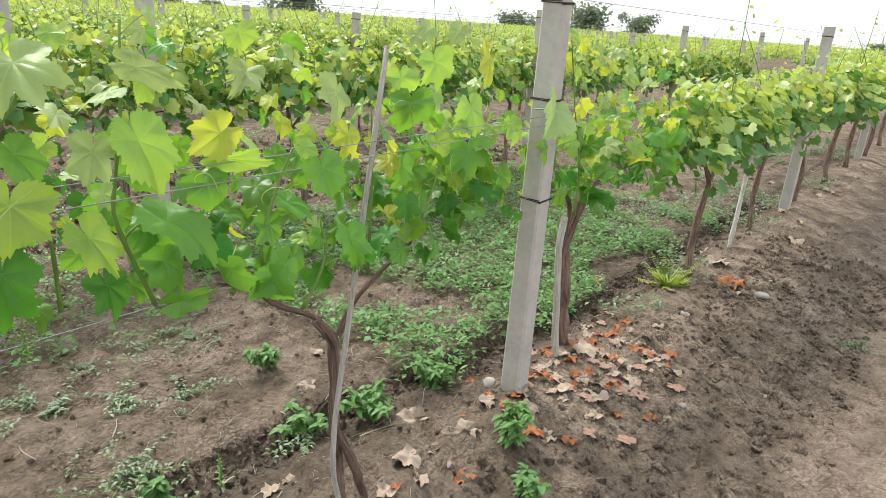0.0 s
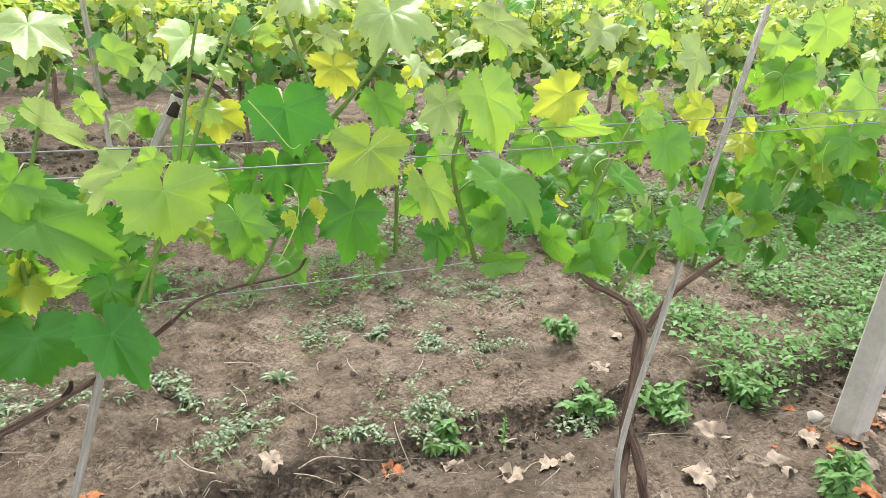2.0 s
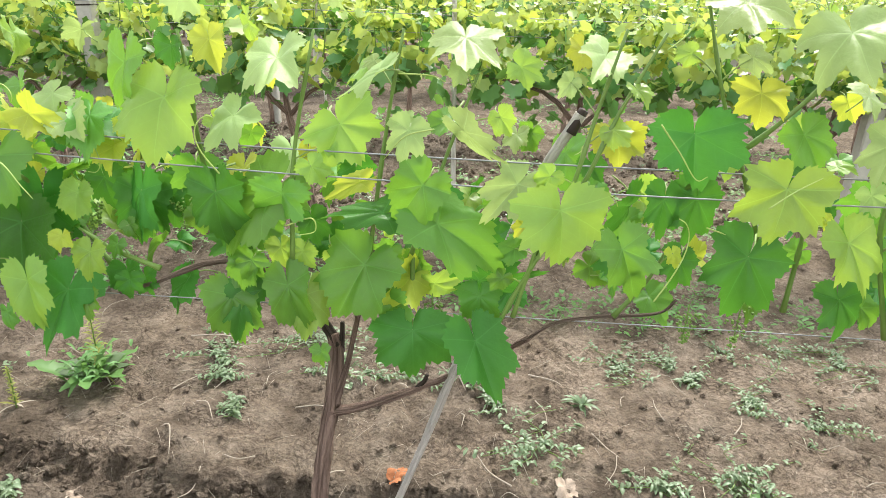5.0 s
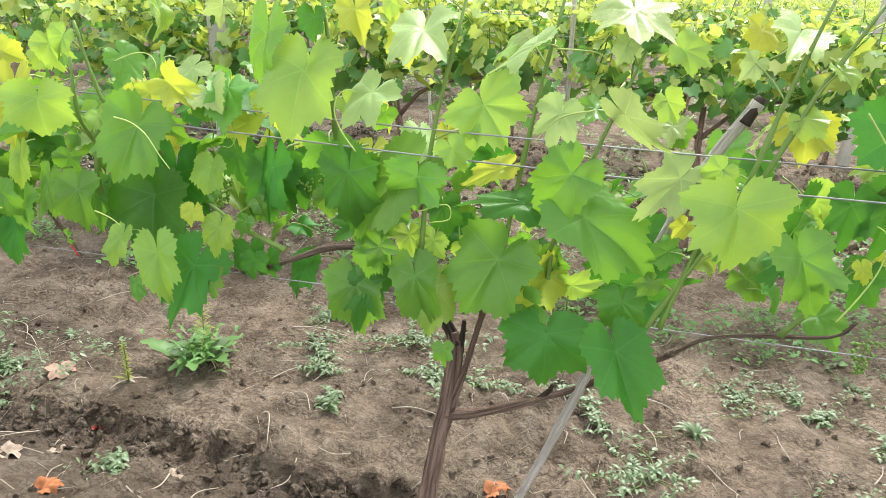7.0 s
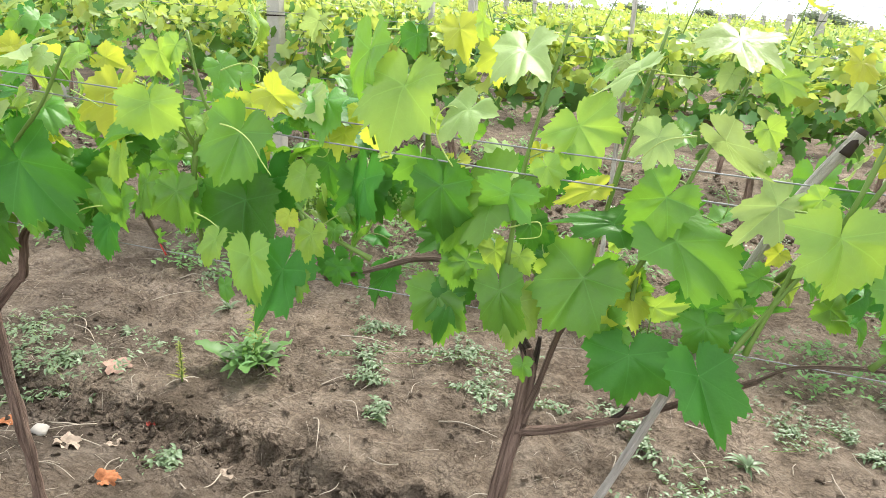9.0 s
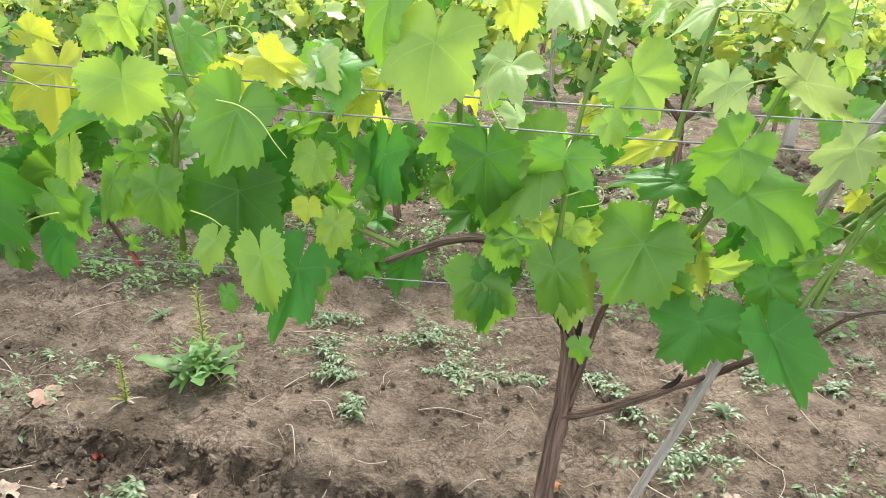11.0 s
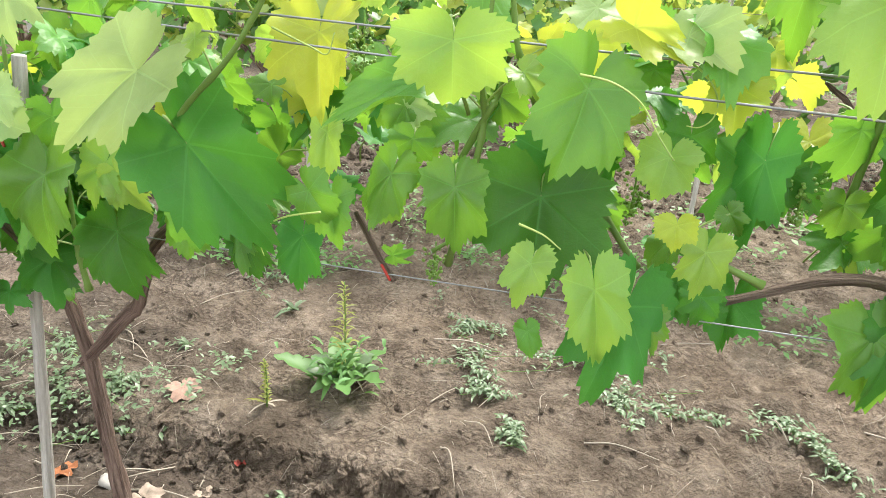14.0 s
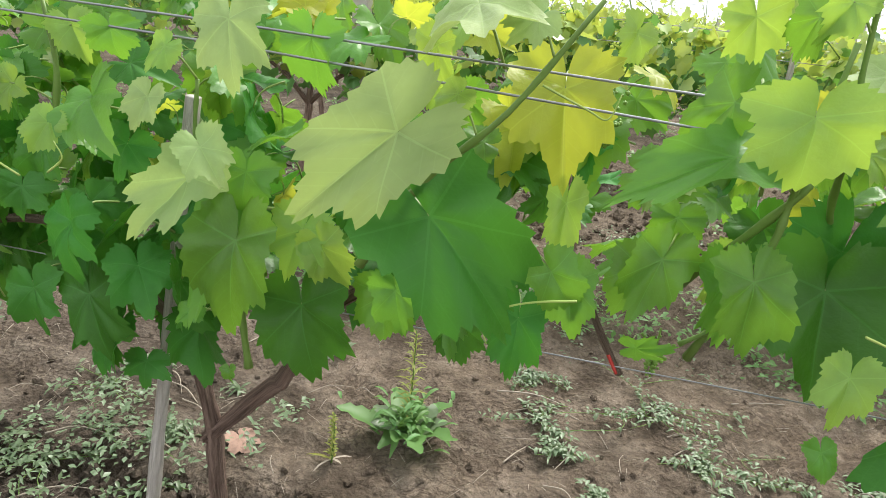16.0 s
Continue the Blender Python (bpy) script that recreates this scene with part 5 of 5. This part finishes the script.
# ---- weeds ----
def weed(kind, x, y, size):
    r = random.Random(int(x * 977 + y * 331) + 5000)
    z = ground_height(x, y)
    words = {"clover": ("low grey-green creeping weed spreading on soil", "weed"), "nettle": ("leafy fresh green weed growing from soil", "weed"), "rosette": ("broadleaf rosette weed with long wavy leaves", "weed"),
             "spike": ("upright yellowing weed spike with dry base leaves", "weed"), "spike2": ("slim upright green weed seedling", "weed"), "tuft": ("small tuft of grassy weed with narrow blades", "weed"), "fern": ("bright yellow-green feathery weed on soil", "weed")}[kind]
    w = thing("weed", x, y, z, *words, group="weeds")
    stems, blades = bmesh.new(), bmesh.new()

    def blade(base, way, length, width, curl=0.3, folds=4, tone=1, blades=blades):
        """One leaf with a bent midrib."""
        side = way.cross(Vector((0, 0, 1)))
        side = side.normalized() if side.length > 0.01 else Vector((1, 0, 0))
        prev = None
        for i in range(folds + 1):
            s = i / folds
            c = base + way * length * s - Vector((0, 0, curl * length * s * s)) + side * r.gauss(0, width * 0.10) * s
            h = width * 0.5 * math.sin(math.pi * min(0.97, 0.12 + 0.86 * s)) ** 0.8 * r.uniform(0.85, 1.15)
            now = [blades.verts.new(c - side * h + Vector((0, 0, h * 0.4))), blades.verts.new(c), blades.verts.new(c + side * h + Vector((0, 0, h * 0.4)))]
            if prev:
                for k in (0, 1):
                    blades.faces.new((prev[k], prev[k + 1], now[k + 1], now[k])).material_index = tone
            prev = now

    if kind == "clover":
        for _ in range(int(5 + 4 * r.random())):
            a = r.uniform(0, 6.3)
            reach = size * r.uniform(0.4, 1.0)
            pts = [Vector((math.cos(a + k * r.uniform(-0.25, 0.25)) * reach * k / 3, math.sin(a) * reach * k / 3, 0.008 + size * 0.04 * math.sin(k) * r.random())) for k in range(4)]
            tube(stems, pts, 0.0016, 0.001, 4, 2)
            for p in curve_points(pts, 5):
                for s in (-1, 1):
                    way = Vector((math.cos(a + s * r.uniform(0.6, 1.4)), math.sin(a + s * r.uniform(0.6, 1.4)), r.uniform(-0.1, 0.6))).normalized()
                    if r.random() < 0.72:
                        blade(p + Vector((r.gauss(0, 0.008), r.gauss(0, 0.008), r.uniform(0, 0.02))), way, r.uniform(0.010, 0.030), r.uniform(0.005, 0.014), r.uniform(0.2, 0.7), 3)
    elif kind == "nettle":
        for _ in range(int(6 + 4 * r.random())):
            a = r.uniform(0, 6.3)
            reach = size * r.uniform(0.12, 0.5)
            top = Vector((math.cos(a) * reach, math.sin(a) * reach, size * r.uniform(0.25, 0.6)))
            pts = [Vector((0, 0, 0)), top * 0.5 + Vector((0, 0, size * 0.06)), top]
            tube(stems, pts, 0.0022, 0.0012, 4, 3)
            for p in curve_points(pts, 5)[2:]:
                for _ in range(3):
                    b = r.uniform(0, 6.3)
                    blade(p, Vector((math.cos(b), math.sin(b), r.uniform(-0.1, 0.6))).normalized(), r.uniform(0.022, 0.05), r.uniform(0.013, 0.026), 0.45, 4)
    elif kind == "rosette":
        for k in range(34):
            a = k * 2.4 + r.uniform(-0.5, 0.5)
            low = k < 13
            lift = r.uniform(0.25, 0.7) if low else r.uniform(0.9, 3.0)
            single = bmesh.new()
            blade(Vector((r.gauss(0, 0.016), r.gauss(0, 0.016), 0.006)), Vector((math.cos(a), math.sin(a), lift)).normalized(), size * r.uniform(0.5, 0.82) if low else size * r.uniform(0.35, 0.75), size * r.uniform(0.17, 0.25) if low else size * r.uniform(0.06, 0.12), r.uniform(0.1, 0.3) if low else r.uniform(0.3, 0.9), 10, 0, single)
            part("leaf", single, WEED["clover" if low and k % 3 == 0 else "nettle"], w)
        for k in range(70):
            b, q = r.uniform(0, 6.3), Vector((r.gauss(0, size * 0.16), r.gauss(0, size * 0.16), r.uniform(0.02, size * 0.45)))
            blade(q, Vector((math.cos(b), math.sin(b), r.uniform(0.2, 1.5))).normalized(), size * r.uniform(0.1, 0.25), size * r.uniform(0.03, 0.06), 0.5, 4)
    elif kind in ("spike", "spike2"):
        tube(stems, [(0, 0, 0), (0.004, 0, size * 0.5), (0.0, 0.004, size)], 0.003, 0.0015, 5, 3)
        for k in range(70 if kind == "spike" else 30):
            h = size * (0.12 + 0.86 * k / 70) if kind == "spike" else size * (0.1 + 0.85 * k / 34)
            b = k * 2.4
            blade(Vector((0, 0, h)), Vector((math.cos(b), math.sin(b), r.uniform(0.3, 1.2))).normalized(), size * r.uniform(0.10, 0.24) * (1.15 - h / size * 0.7), 0.007, 0.4, 3)
        for k in range(9):
            b = r.uniform(0, 6.3)
            blade(Vector((0, 0, 0.012)), Vector((math.cos(b), math.sin(b), r.uniform(0.08, 0.5))).normalized(), size * r.uniform(0.2, 0.5), 0.007, 0.4, 6, 3 if k % 2 else 1)
    elif kind == "tuft":
        for k in range(16):
            b = r.uniform(0, 6.3)
            blade(Vector((0, 0, 0.005)), Vector((math.cos(b), math.sin(b), r.uniform(0.1, 1.5))).normalized(), size * r.uniform(0.25, 0.6), size * 0.07, 0.5, 5)
    else:
        for k in range(30):
            b = r.uniform(0, 6.3)
            way = Vector((math.cos(b), math.sin(b), r.uniform(0.15, 1.6))).normalized()
            length = size * r.uniform(0.2, 0.55)
            tube(stems, [Vector((0, 0, 0)), way * length * 0.6, way * length], 0.002, 0.001, 4, 2)
            for j in range(12):
                p = way * length * (0.2 + 0.8 * j / 12)
                for s in (-1, 1):
                    blade(p, Vector((math.cos(b + s * 1.1), math.sin(b + s * 1.1), 0.3)).normalized(), 0.03, 0.008, 0.4, 2)
    look_ = WEED.get({"rosette": "nettle", "spike2": "nettle", "tuft": "clover"}.get(kind, kind), WEED["nettle"])
    grown = bpy.data.meshes.new("grown")
    blades.to_mesh(grown)
    blades.free()
    stems.from_mesh(grown)
    bpy.data.meshes.remove(grown)
    part("foliage", stems, [STEM, look_, WEED["clover"], STRAW], w)["kind"] = "stuff"
    return w


weed("rosette", -3.41, 0.95, 0.29)
weed("spike", -3.42, 1.00, 0.33)
weed("spike", -3.57, 0.76, 0.16)
weed("clover", -2.39, 1.08, 0.19)
weed("clover", -2.63, 1.34, 0.27)
weed("clover", -3.38, 0.46, 0.15)
weed("clover", -2.95, 1.02, 0.10)
weed("clover", -1.86, 0.73, 0.23)
weed("tuft", -3.95, 0.96, 0.13)
weed("clover", -4.02, 1.56, 0.31)
weed("clover", -2.06, 1.12, 0.15)
weed("clover", -1.48, 1.26, 0.20)
weed("tuft", -3.74, 1.32, 0.18)
weed("clover", -2.85, 0.83, 0.06)
weed("clover", -4.01, 0.72, 0.12)
weed("clover", -1.81, 0.73, 0.21)
weed("clover", -0.86, 0.98, 0.23)
weed("nettle", -0.48, 0.93, 0.19)
weed("clover", -1.49, 0.60, 0.15)
weed("clover", -1.23, 0.67, 0.19)
weed("nettle", -1.21, 0.52, 0.15)
weed("spike2", -1.01, 0.47, 0.14)
weed("nettle", -0.64, 0.53, 0.21)
weed("clover", -1.05, 1.09, 0.12)
weed("clover", -1.05, 1.45, 0.34)
weed("clover", -0.79, 1.46, 0.35)
weed("clover", -0.58, 1.37, 0.27)
weed("clover", -3.04, 1.14, 0.17)
weed("clover", -1.99, 0.97, 0.13)
weed("tuft", -1.66, 0.98, 0.21)
weed("clover", -1.23, 1.20, 0.09)
weed("clover", -1.25, 0.63, 0.25)
weed("nettle", -0.44, 0.37, 0.25)
weed("clover", -0.66, 0.48, 0.16)
weed("nettle", -0.09, 0.34, 0.24)
weed("nettle", -0.28, -0.16, 0.20)
weed("nettle", -0.41, -0.32, 0.14)
weed("fern", 1.73, 0.05, 0.40)
weed("clover", 1.85, -0.92, 0.16)
weed("clover", -1.28, 1.25, 0.20)
weed("clover", -2.70, 1.27, 0.35)
weed("clover", -3.06, 1.41, 0.16)
weed("clover", -3.95, 0.57, 0.21)
weed("clover", -4.27, 0.54, 0.27)
weed("clover", -4.17, 0.65, 0.21)
weed("clover", -2.54, 1.08, 0.17)
weed("clover", -4.30, 0.84, 0.23)
weed("clover", -4.39, 0.55, 0.17)


def carpet(name, label, count, x0, x1, y0, y1, material, size, patch, seed, keep=0.0):
    """Small weed leaves over a stretch of soil, thick where the patches are."""
    r = random.Random(seed)
    bm = bmesh.new()
    made = 0
    for _ in range(count * 8):
        x, y = r.uniform(x0, x1), r.uniform(y0, y1)
        edge = min(x - x0, x1 - x, y - y0, y1 - y)
        if noise.noise(Vector((x * patch, y * patch, seed))) + min(0, edge - 0.25) < keep:
            continue
        made += 1
        if made > count:
            break
        base = Vector((x, y, ground_height(x, y) + r.uniform(0.005, 0.06) * (1 + size * 8)))
        for _ in range(6):
            a, up = r.uniform(0, 6.3), r.uniform(-0.1, 0.9)
            way = Vector((math.cos(a), math.sin(a), up)).normalized() * size * r.uniform(0.3, 1.5)
            side = Vector((-math.sin(a), math.cos(a), r.uniform(-0.4, 0.4))) * size * r.uniform(0.16, 0.34)
            o = base + Vector((r.gauss(0, size * 0.7), r.gauss(0, size * 0.7), r.uniform(-0.01, 0.03)))
            drop = Vector((0, 0, -0.25 * size))
            p0, p1, p2, p3 = bm.verts.new(o), bm.verts.new(o + way * 0.5 + side), bm.verts.new(o + way + drop), bm.verts.new(o + way * 0.5 - side)
            mid = bm.verts.new(o + way * 0.55 - Vector((0, 0, 0.08 * size)))
            for tri in ((p0, p1, mid), (p1, p2, mid), (p2, p3, mid), (p3, p0, mid)):
                bm.faces.new(tri)
    return tagged(part(name, bm, material), label, "weeds", "", "stuff")


carpet("weed_carpet", "dense low carpet of fresh green weeds under vines", 4300, -0.12, 3.6, 0.26, 2.4, WEED["nettle"], 0.036, 1.1, 21, -0.36)
carpet("weed_carpet", "creeping grey-green weeds spread over dry soil", 1200, -6.0, 3.0, 1.45, 4.8, WEED["clover"], 0.022, 1.4, 35, -0.02)
carpet("weed_carpet", "scattered low green weeds under farther vine rows", 3000, -9.0, 12.0, 2.3, 9.5, WEED["nettle"], 0.045, 0.9, 47, 0.0)
carpet("weed_carpet", "grey-green creeping weeds beside a vine stake", 130, -5.2, -3.72, 0.2, 1.0, WEED["clover"], 0.022, 1.8, 61, 0.0)
carpet("weed_carpet", "low weeds between clods of a tilled lane", 900, -6.0, 1.0, 1.5, 2.6, WEED["nettle"], 0.034, 1.6, 66, -0.05)
carpet("weed_carpet", "sparse creeping weeds along the vine row", 900, 1.0, 9.0, -0.1, 1.1, WEED["clover"], 0.035, 1.3, 52, 0.0)


# ---- litter on the soil ----
def dead_mesh(seed, tone):
    me = leaf_mesh(seed, "dark", 20, (0.35, 0.7, 1.0), False)
    r = random.Random(seed)
    a, b = r.uniform(0, 6), r.uniform(0, 6)
    for v in me.vertices:
        x, y = v.co.x, v.co.y
        v.co.z += 0.12 * math.sin(3.1 * x + a) * math.cos(2.6 * y + b) + 0.16 * math.sin(7 * x + b) * math.sin(6 * y + a) + 0.13 * (x * x + y * y)
    me.materials.clear()
    me.materials.append(DEAD[tone])
    return me


DEAD_MESHES = {tone: [dead_mesh(70 + 5 * i, tone) for i in range(4)] for tone in DEAD}
DEAD_WORDS = {"beige": "dry curled beige vine leaf lying on soil", "orange": "dry rust-orange vine leaf lying on soil", "pink": "flattened faded pink-brown leaf lying on soil", "red": "small dry dark red leaf on soil"}


def dead_leaf(tone, x, y, size):
    ob = new("dead_leaf", rng.choice(DEAD_MESHES[tone]))
    s = size / 1.5
    ob.matrix_basis = pose(x, y, ground_height(x, y) + 0.12 * s, rng.uniform(-14, 14), rng.uniform(-14, 14), rng.uniform(0, 360)) @ Matrix.Diagonal((s, s, s, 1))
    if tone == "pink":
        ob.matrix_basis = pose(x, y, ground_height(x, y) + 0.012, 0, 0, rng.uniform(0, 360)) @ Matrix.Diagonal((s, s, s * 0.35, 1))
    return tagged(ob, DEAD_WORDS[tone], "dead leaf", "fallen leaves")


dead_leaf("beige", -0.59, 0.02, 0.100)
dead_leaf("orange", -0.49, -0.14, 0.099)
dead_leaf("orange", -0.05, -0.28, 0.077)
dead_leaf("beige", -0.36, 0.19, 0.121)
dead_leaf("beige", -0.33, -0.01, 0.096)
dead_leaf("beige", 0.17, -0.10, 0.120)
dead_leaf("beige", 0.23, -0.04, 0.111)
dead_leaf("beige", -0.27, 0.88, 0.078)
dead_leaf("beige", -0.47, 0.68, 0.084)
dead_leaf("beige", 0.10, 0.05, 0.084)
dead_leaf("orange", 0.02, 0.22, 0.049)
dead_leaf("orange", 0.17, 0.02, 0.061)
dead_leaf("beige", 0.26, -0.25, 0.097)
dead_leaf("orange", 0.58, -0.14, 0.080)
dead_leaf("orange", 0.75, -0.23, 0.083)
dead_leaf("orange", 0.83, -0.31, 0.084)
dead_leaf("beige", 0.43, -0.27, 0.102)
dead_leaf("orange", 0.32, -0.44, 0.072)
dead_leaf("beige", 0.14, -0.29, 0.081)
dead_leaf("beige", 0.53, -0.03, 0.134)
dead_leaf("orange", 0.37, -0.23, 0.075)
dead_leaf("orange", 0.24, -0.34, 0.060)
dead_leaf("orange", -0.10, -0.03, 0.056)
dead_leaf("orange", -1.41, 0.45, 0.083)
dead_leaf("beige", -1.09, 0.26, 0.101)
dead_leaf("beige", -0.97, 0.25, 0.075)
dead_leaf("beige", -1.23, 0.42, 0.075)
dead_leaf("beige", -1.76, 0.56, 0.084)
dead_leaf("orange", -2.26, 0.56, 0.083)
dead_leaf("pink", -3.84, 0.76, 0.118)
dead_leaf("red", -3.56, 0.57, 0.035)
dead_leaf("beige", -3.69, 0.36, 0.081)
dead_leaf("beige", -3.58, 0.43, 0.059)
dead_leaf("beige", -3.21, 0.48, 0.063)
dead_leaf("orange", 2.04, -0.22, 0.170)
dead_leaf("beige", 2.68, 0.17, 0.175)
dead_leaf("beige", 2.35, -0.06, 0.162)
dead_leaf("beige", 3.40, -0.27, 0.146)
dead_leaf("orange", -3.43, 0.23, 0.074)
dead_leaf("orange", -3.95, 0.38, 0.066)
for _ in range(95):
    dead_leaf(rng.choice(("beige", "beige", "beige", "orange", "pink")), rng.gauss(0.50, 0.30), rng.gauss(-0.16, 0.14), rng.uniform(0.035, 0.085))
for _ in range(60):
    dead_leaf(rng.choice(("beige", "beige", "beige", "orange")), rng.uniform(1.2, 9), rng.gauss(0.05, 0.35), rng.uniform(0.04, 0.09))
for _ in range(22):
    dead_leaf(rng.choice(("beige", "orange", "beige")), rng.uniform(-1.7, 0.0), rng.gauss(0.1, 0.28), rng.uniform(0.03, 0.085))


def twig(points, r0=0.0024):
    o = points[0]
    pts = [(x, y, ground_height(x, y) + 0.006 + 0.008 * (i % 2)) for i, (x, y, z) in enumerate(points)]
    bm = tube(bmesh.new(), pts, r0, r0 * 0.55, 6, 5, 0.4, 0.12, (o[0], o[1], 0), 0, rng.uniform(0, 40))
    ob = part("twig", bm, STRAW)
    ob.matrix_basis = pose(o[0], o[1], 0)
    return tagged(ob, "pale dry pruned vine twig lying on soil", "twig", "twigs")


twig([(-1.687, 0.52, 0.02), (-1.605, 0.528, 0.02), (-1.467, 0.514, 0.02), (-1.297, 0.49, 0.02)])
twig([(-3.036, 0.713, 0.02), (-3.005, 0.687, 0.02), (-2.972, 0.6, 0.02)])
twig([(-4.073, 1.235, 0.02), (-4.038, 1.343, 0.02), (-3.955, 1.441, 0.02)])
twig([(-3.115, 0.933, 0.02), (-3.084, 0.989, 0.02), (-3.053, 1.042, 0.02)])
twig([(-2.651, 0.871, 0.02), (-2.563, 0.868, 0.02), (-2.445, 0.856, 0.02)])
twig([(-3.748, 0.374, 0.02), (-3.67, 0.387, 0.02), (-3.588, 0.393, 0.02)])
twig([(-3.827, 0.439, 0.02), (-3.777, 0.453, 0.02), (-3.735, 0.469, 0.02)])
twig([(-4.257, 0.389, 0.02), (-4.17, 0.466, 0.02), (-4.064, 0.531, 0.02)])
twig([(-3.116, 1.183, 0.02), (-3.009, 1.21, 0.02), (-2.9, 1.199, 0.02)])
twig([(-2.395, 1.465, 0.02), (-2.284, 1.507, 0.02), (-2.148, 1.534, 0.02)])
twig([(-2.622, 1.119, 0.02), (-2.557, 1.175, 0.02), (-2.503, 1.2, 0.02)])
twig([(-1.842, 1.124, 0.02), (-1.744, 1.078, 0.02), (-1.687, 1.018, 0.02)])
twig([(-1.168, 0.876, 0.02), (-1.13, 0.926, 0.02), (-1.107, 0.979, 0.02)])
twig([(-3.181, 1.25, 0.02), (-3.057, 1.262, 0.02), (-2.923, 1.253, 0.02)])
twig([(-2.616, 1.213, 0.02), (-2.551, 1.249, 0.02), (-2.474, 1.232, 0.02)])
twig([(-3.275, 0.343, 0.02), (-3.224, 0.311, 0.02), (-3.176, 0.28, 0.02)])
for _ in range(150):
    x, y, a, d = rng.uniform(-4.6, 1.4), abs(rng.gauss(0.55, 0.6)) + 0.0, rng.uniform(0, 6.3), rng.uniform(0.03, 0.16)
    twig([(x, y, 0), (x + d * 0.5 * math.cos(a + 0.2), y + d * 0.5 * math.sin(a + 0.2), 0), (x + d * math.cos(a), y + d * math.sin(a), 0)], rng.uniform(0.0012, 0.0026))


def rock_bm(bm, r, p, size):
    ret = bmesh.ops.create_icosphere(bm, subdivisions=2, radius=1.0)
    k = r.uniform(0, 50)
    sx, sy, sz = size * r.uniform(0.8, 1.3), size * r.uniform(0.8, 1.3), size * r.uniform(0.5, 0.85)
    for v in ret["verts"]:
        q = 1 + 0.5 * noise.noise(v.co * 1.6 + Vector((k, 0, 0))) + 0.2 * noise.noise(v.co * 4 + Vector((k, 5, 0)))
        v.co = Vector((v.co.x * sx * q, v.co.y * sy * q, v.co.z * sz * q)) + p


def stone(x, y, size):
    bm = bmesh.new()
    rock_bm(bm, rng, Vector((0, 0, 0)), size)
    ob = part("stone", bm, STONE)
    ob.matrix_basis = pose(x, y, ground_height(x, y) + size * 0.3)
    return tagged(ob, "small pale rounded stone lying on soil", "stone", "stones")


stone(0.02, 0.13, 0.026)
stone(2.0, -0.42, 0.035)
stone(0.93, -0.72, 0.018)
stone(-3.8, 0.376, 0.022)
stone(1.35, -0.2, 0.02)
stone(0.52, -0.5, 0.012)


def clods():
    """Broken crumbs of soil, joined."""
    r = random.Random(8)
    shapes = []
    for _ in range(6):
        base = bmesh.new()
        ret = bmesh.ops.create_icosphere(base, subdivisions=1, radius=1.0)
        for v in ret["verts"]:
            v.co = Vector((v.co.x, v.co.y, v.co.z * 0.7)) * r.uniform(0.6, 1.25)
        base.verts.index_update()
        shapes.append(([v.co.copy() for v in base.verts], [[v.index for v in f.verts] for f in base.faces]))
        base.free()
    verts, faces = [], []
    for n in range(30000):
        x = r.uniform(-5.0, 4.5)
        s = 0.0018 + 0.016 * r.random() ** 5
        y = r.uniform(-1.2, 3.2)
        if n % 4 == 0:
            y = rim_line(x) - abs(r.gauss(0.0, 0.09)) + 0.03
            s *= 1.3
        elif n % 8 == 2:
            x, y = r.uniform(-0.6, 3.5), r.uniform(-1.0, -0.15)
            s = 0.003 + 0.022 * r.random() ** 3
        elif n % 4 == 1:
            x = r.uniform(-7.0, 5.0)
            y = r.uniform(2.8, 4.9)
            s = 0.006 + 0.035 * r.random() ** 3
        turn = Euler((r.uniform(0, 6), r.uniform(0, 6), r.uniform(0, 6))).to_matrix()
        o = Vector((x, y, ground_height(x, y) + s * 0.2))
        k = len(verts)
        shape, tris = shapes[n % 6]
        verts += [o + turn @ v * s for v in shape]
        faces += [[k + i for i in f] for f in tris]
    me = bpy.data.meshes.new("soil_clods")
    me.from_pydata(verts, [], faces)
    me.materials.append(SOIL)
    return tagged(new("soil_clods", me), "loose broken crumbs and clods of brown soil", "soil clods", "", "stuff")


clods()


def straw():
    """Fine pale bits of straw and twig, joined."""
    r = random.Random(19)
    bm = bmesh.new()
    for n in range(2600):
        x, y = r.uniform(-5.0, 2.4), (abs(r.gauss(0.45, 0.55)) if n % 2 else r.uniform(-0.7, 2.4))
        a, d = r.uniform(0, 6.3), 0.014 + 0.08 * r.random() ** 2
        p = Vector((x, y, ground_height(x, y) + 0.004))
        q = Vector((x + d * math.cos(a), y + d * math.sin(a), 0))
        q.z = ground_height(q.x, q.y) + r.uniform(0.002, 0.012)
        tube(bm, [p, (p + q) / 2 + Vector((0, 0, r.uniform(0, 0.004))), q], r.uniform(0.0006, 0.0014), 0.0005, 3, 1)
    return tagged(part("straw", bm, STRAW), "pale broken straw and bark bits scattered on soil", "straw", "", "stuff")


straw()

# a scrap of red tape on the low wire
bm = tube(bmesh.new(), [(-3.006, 0.028, 0.872), (-3.0, 0.027, 0.862), (-2.994, 0.026, 0.852)], 0.0025, 0.0018, 6, 3, 0.4)
tagged(part("tie_tape", bm, RED), "scrap of red tie tape knotted on the wire", "tape")
bm = tube(bmesh.new(), [(-3.56, 0.05, 0.965), (-3.556, 0.048, 0.960), (-3.552, 0.046, 0.954)], 0.0025, 0.0018, 6, 3, 0.4)
tagged(part("tie_tape", bm, RED), "scrap of red tie tape on the vine", "tape")
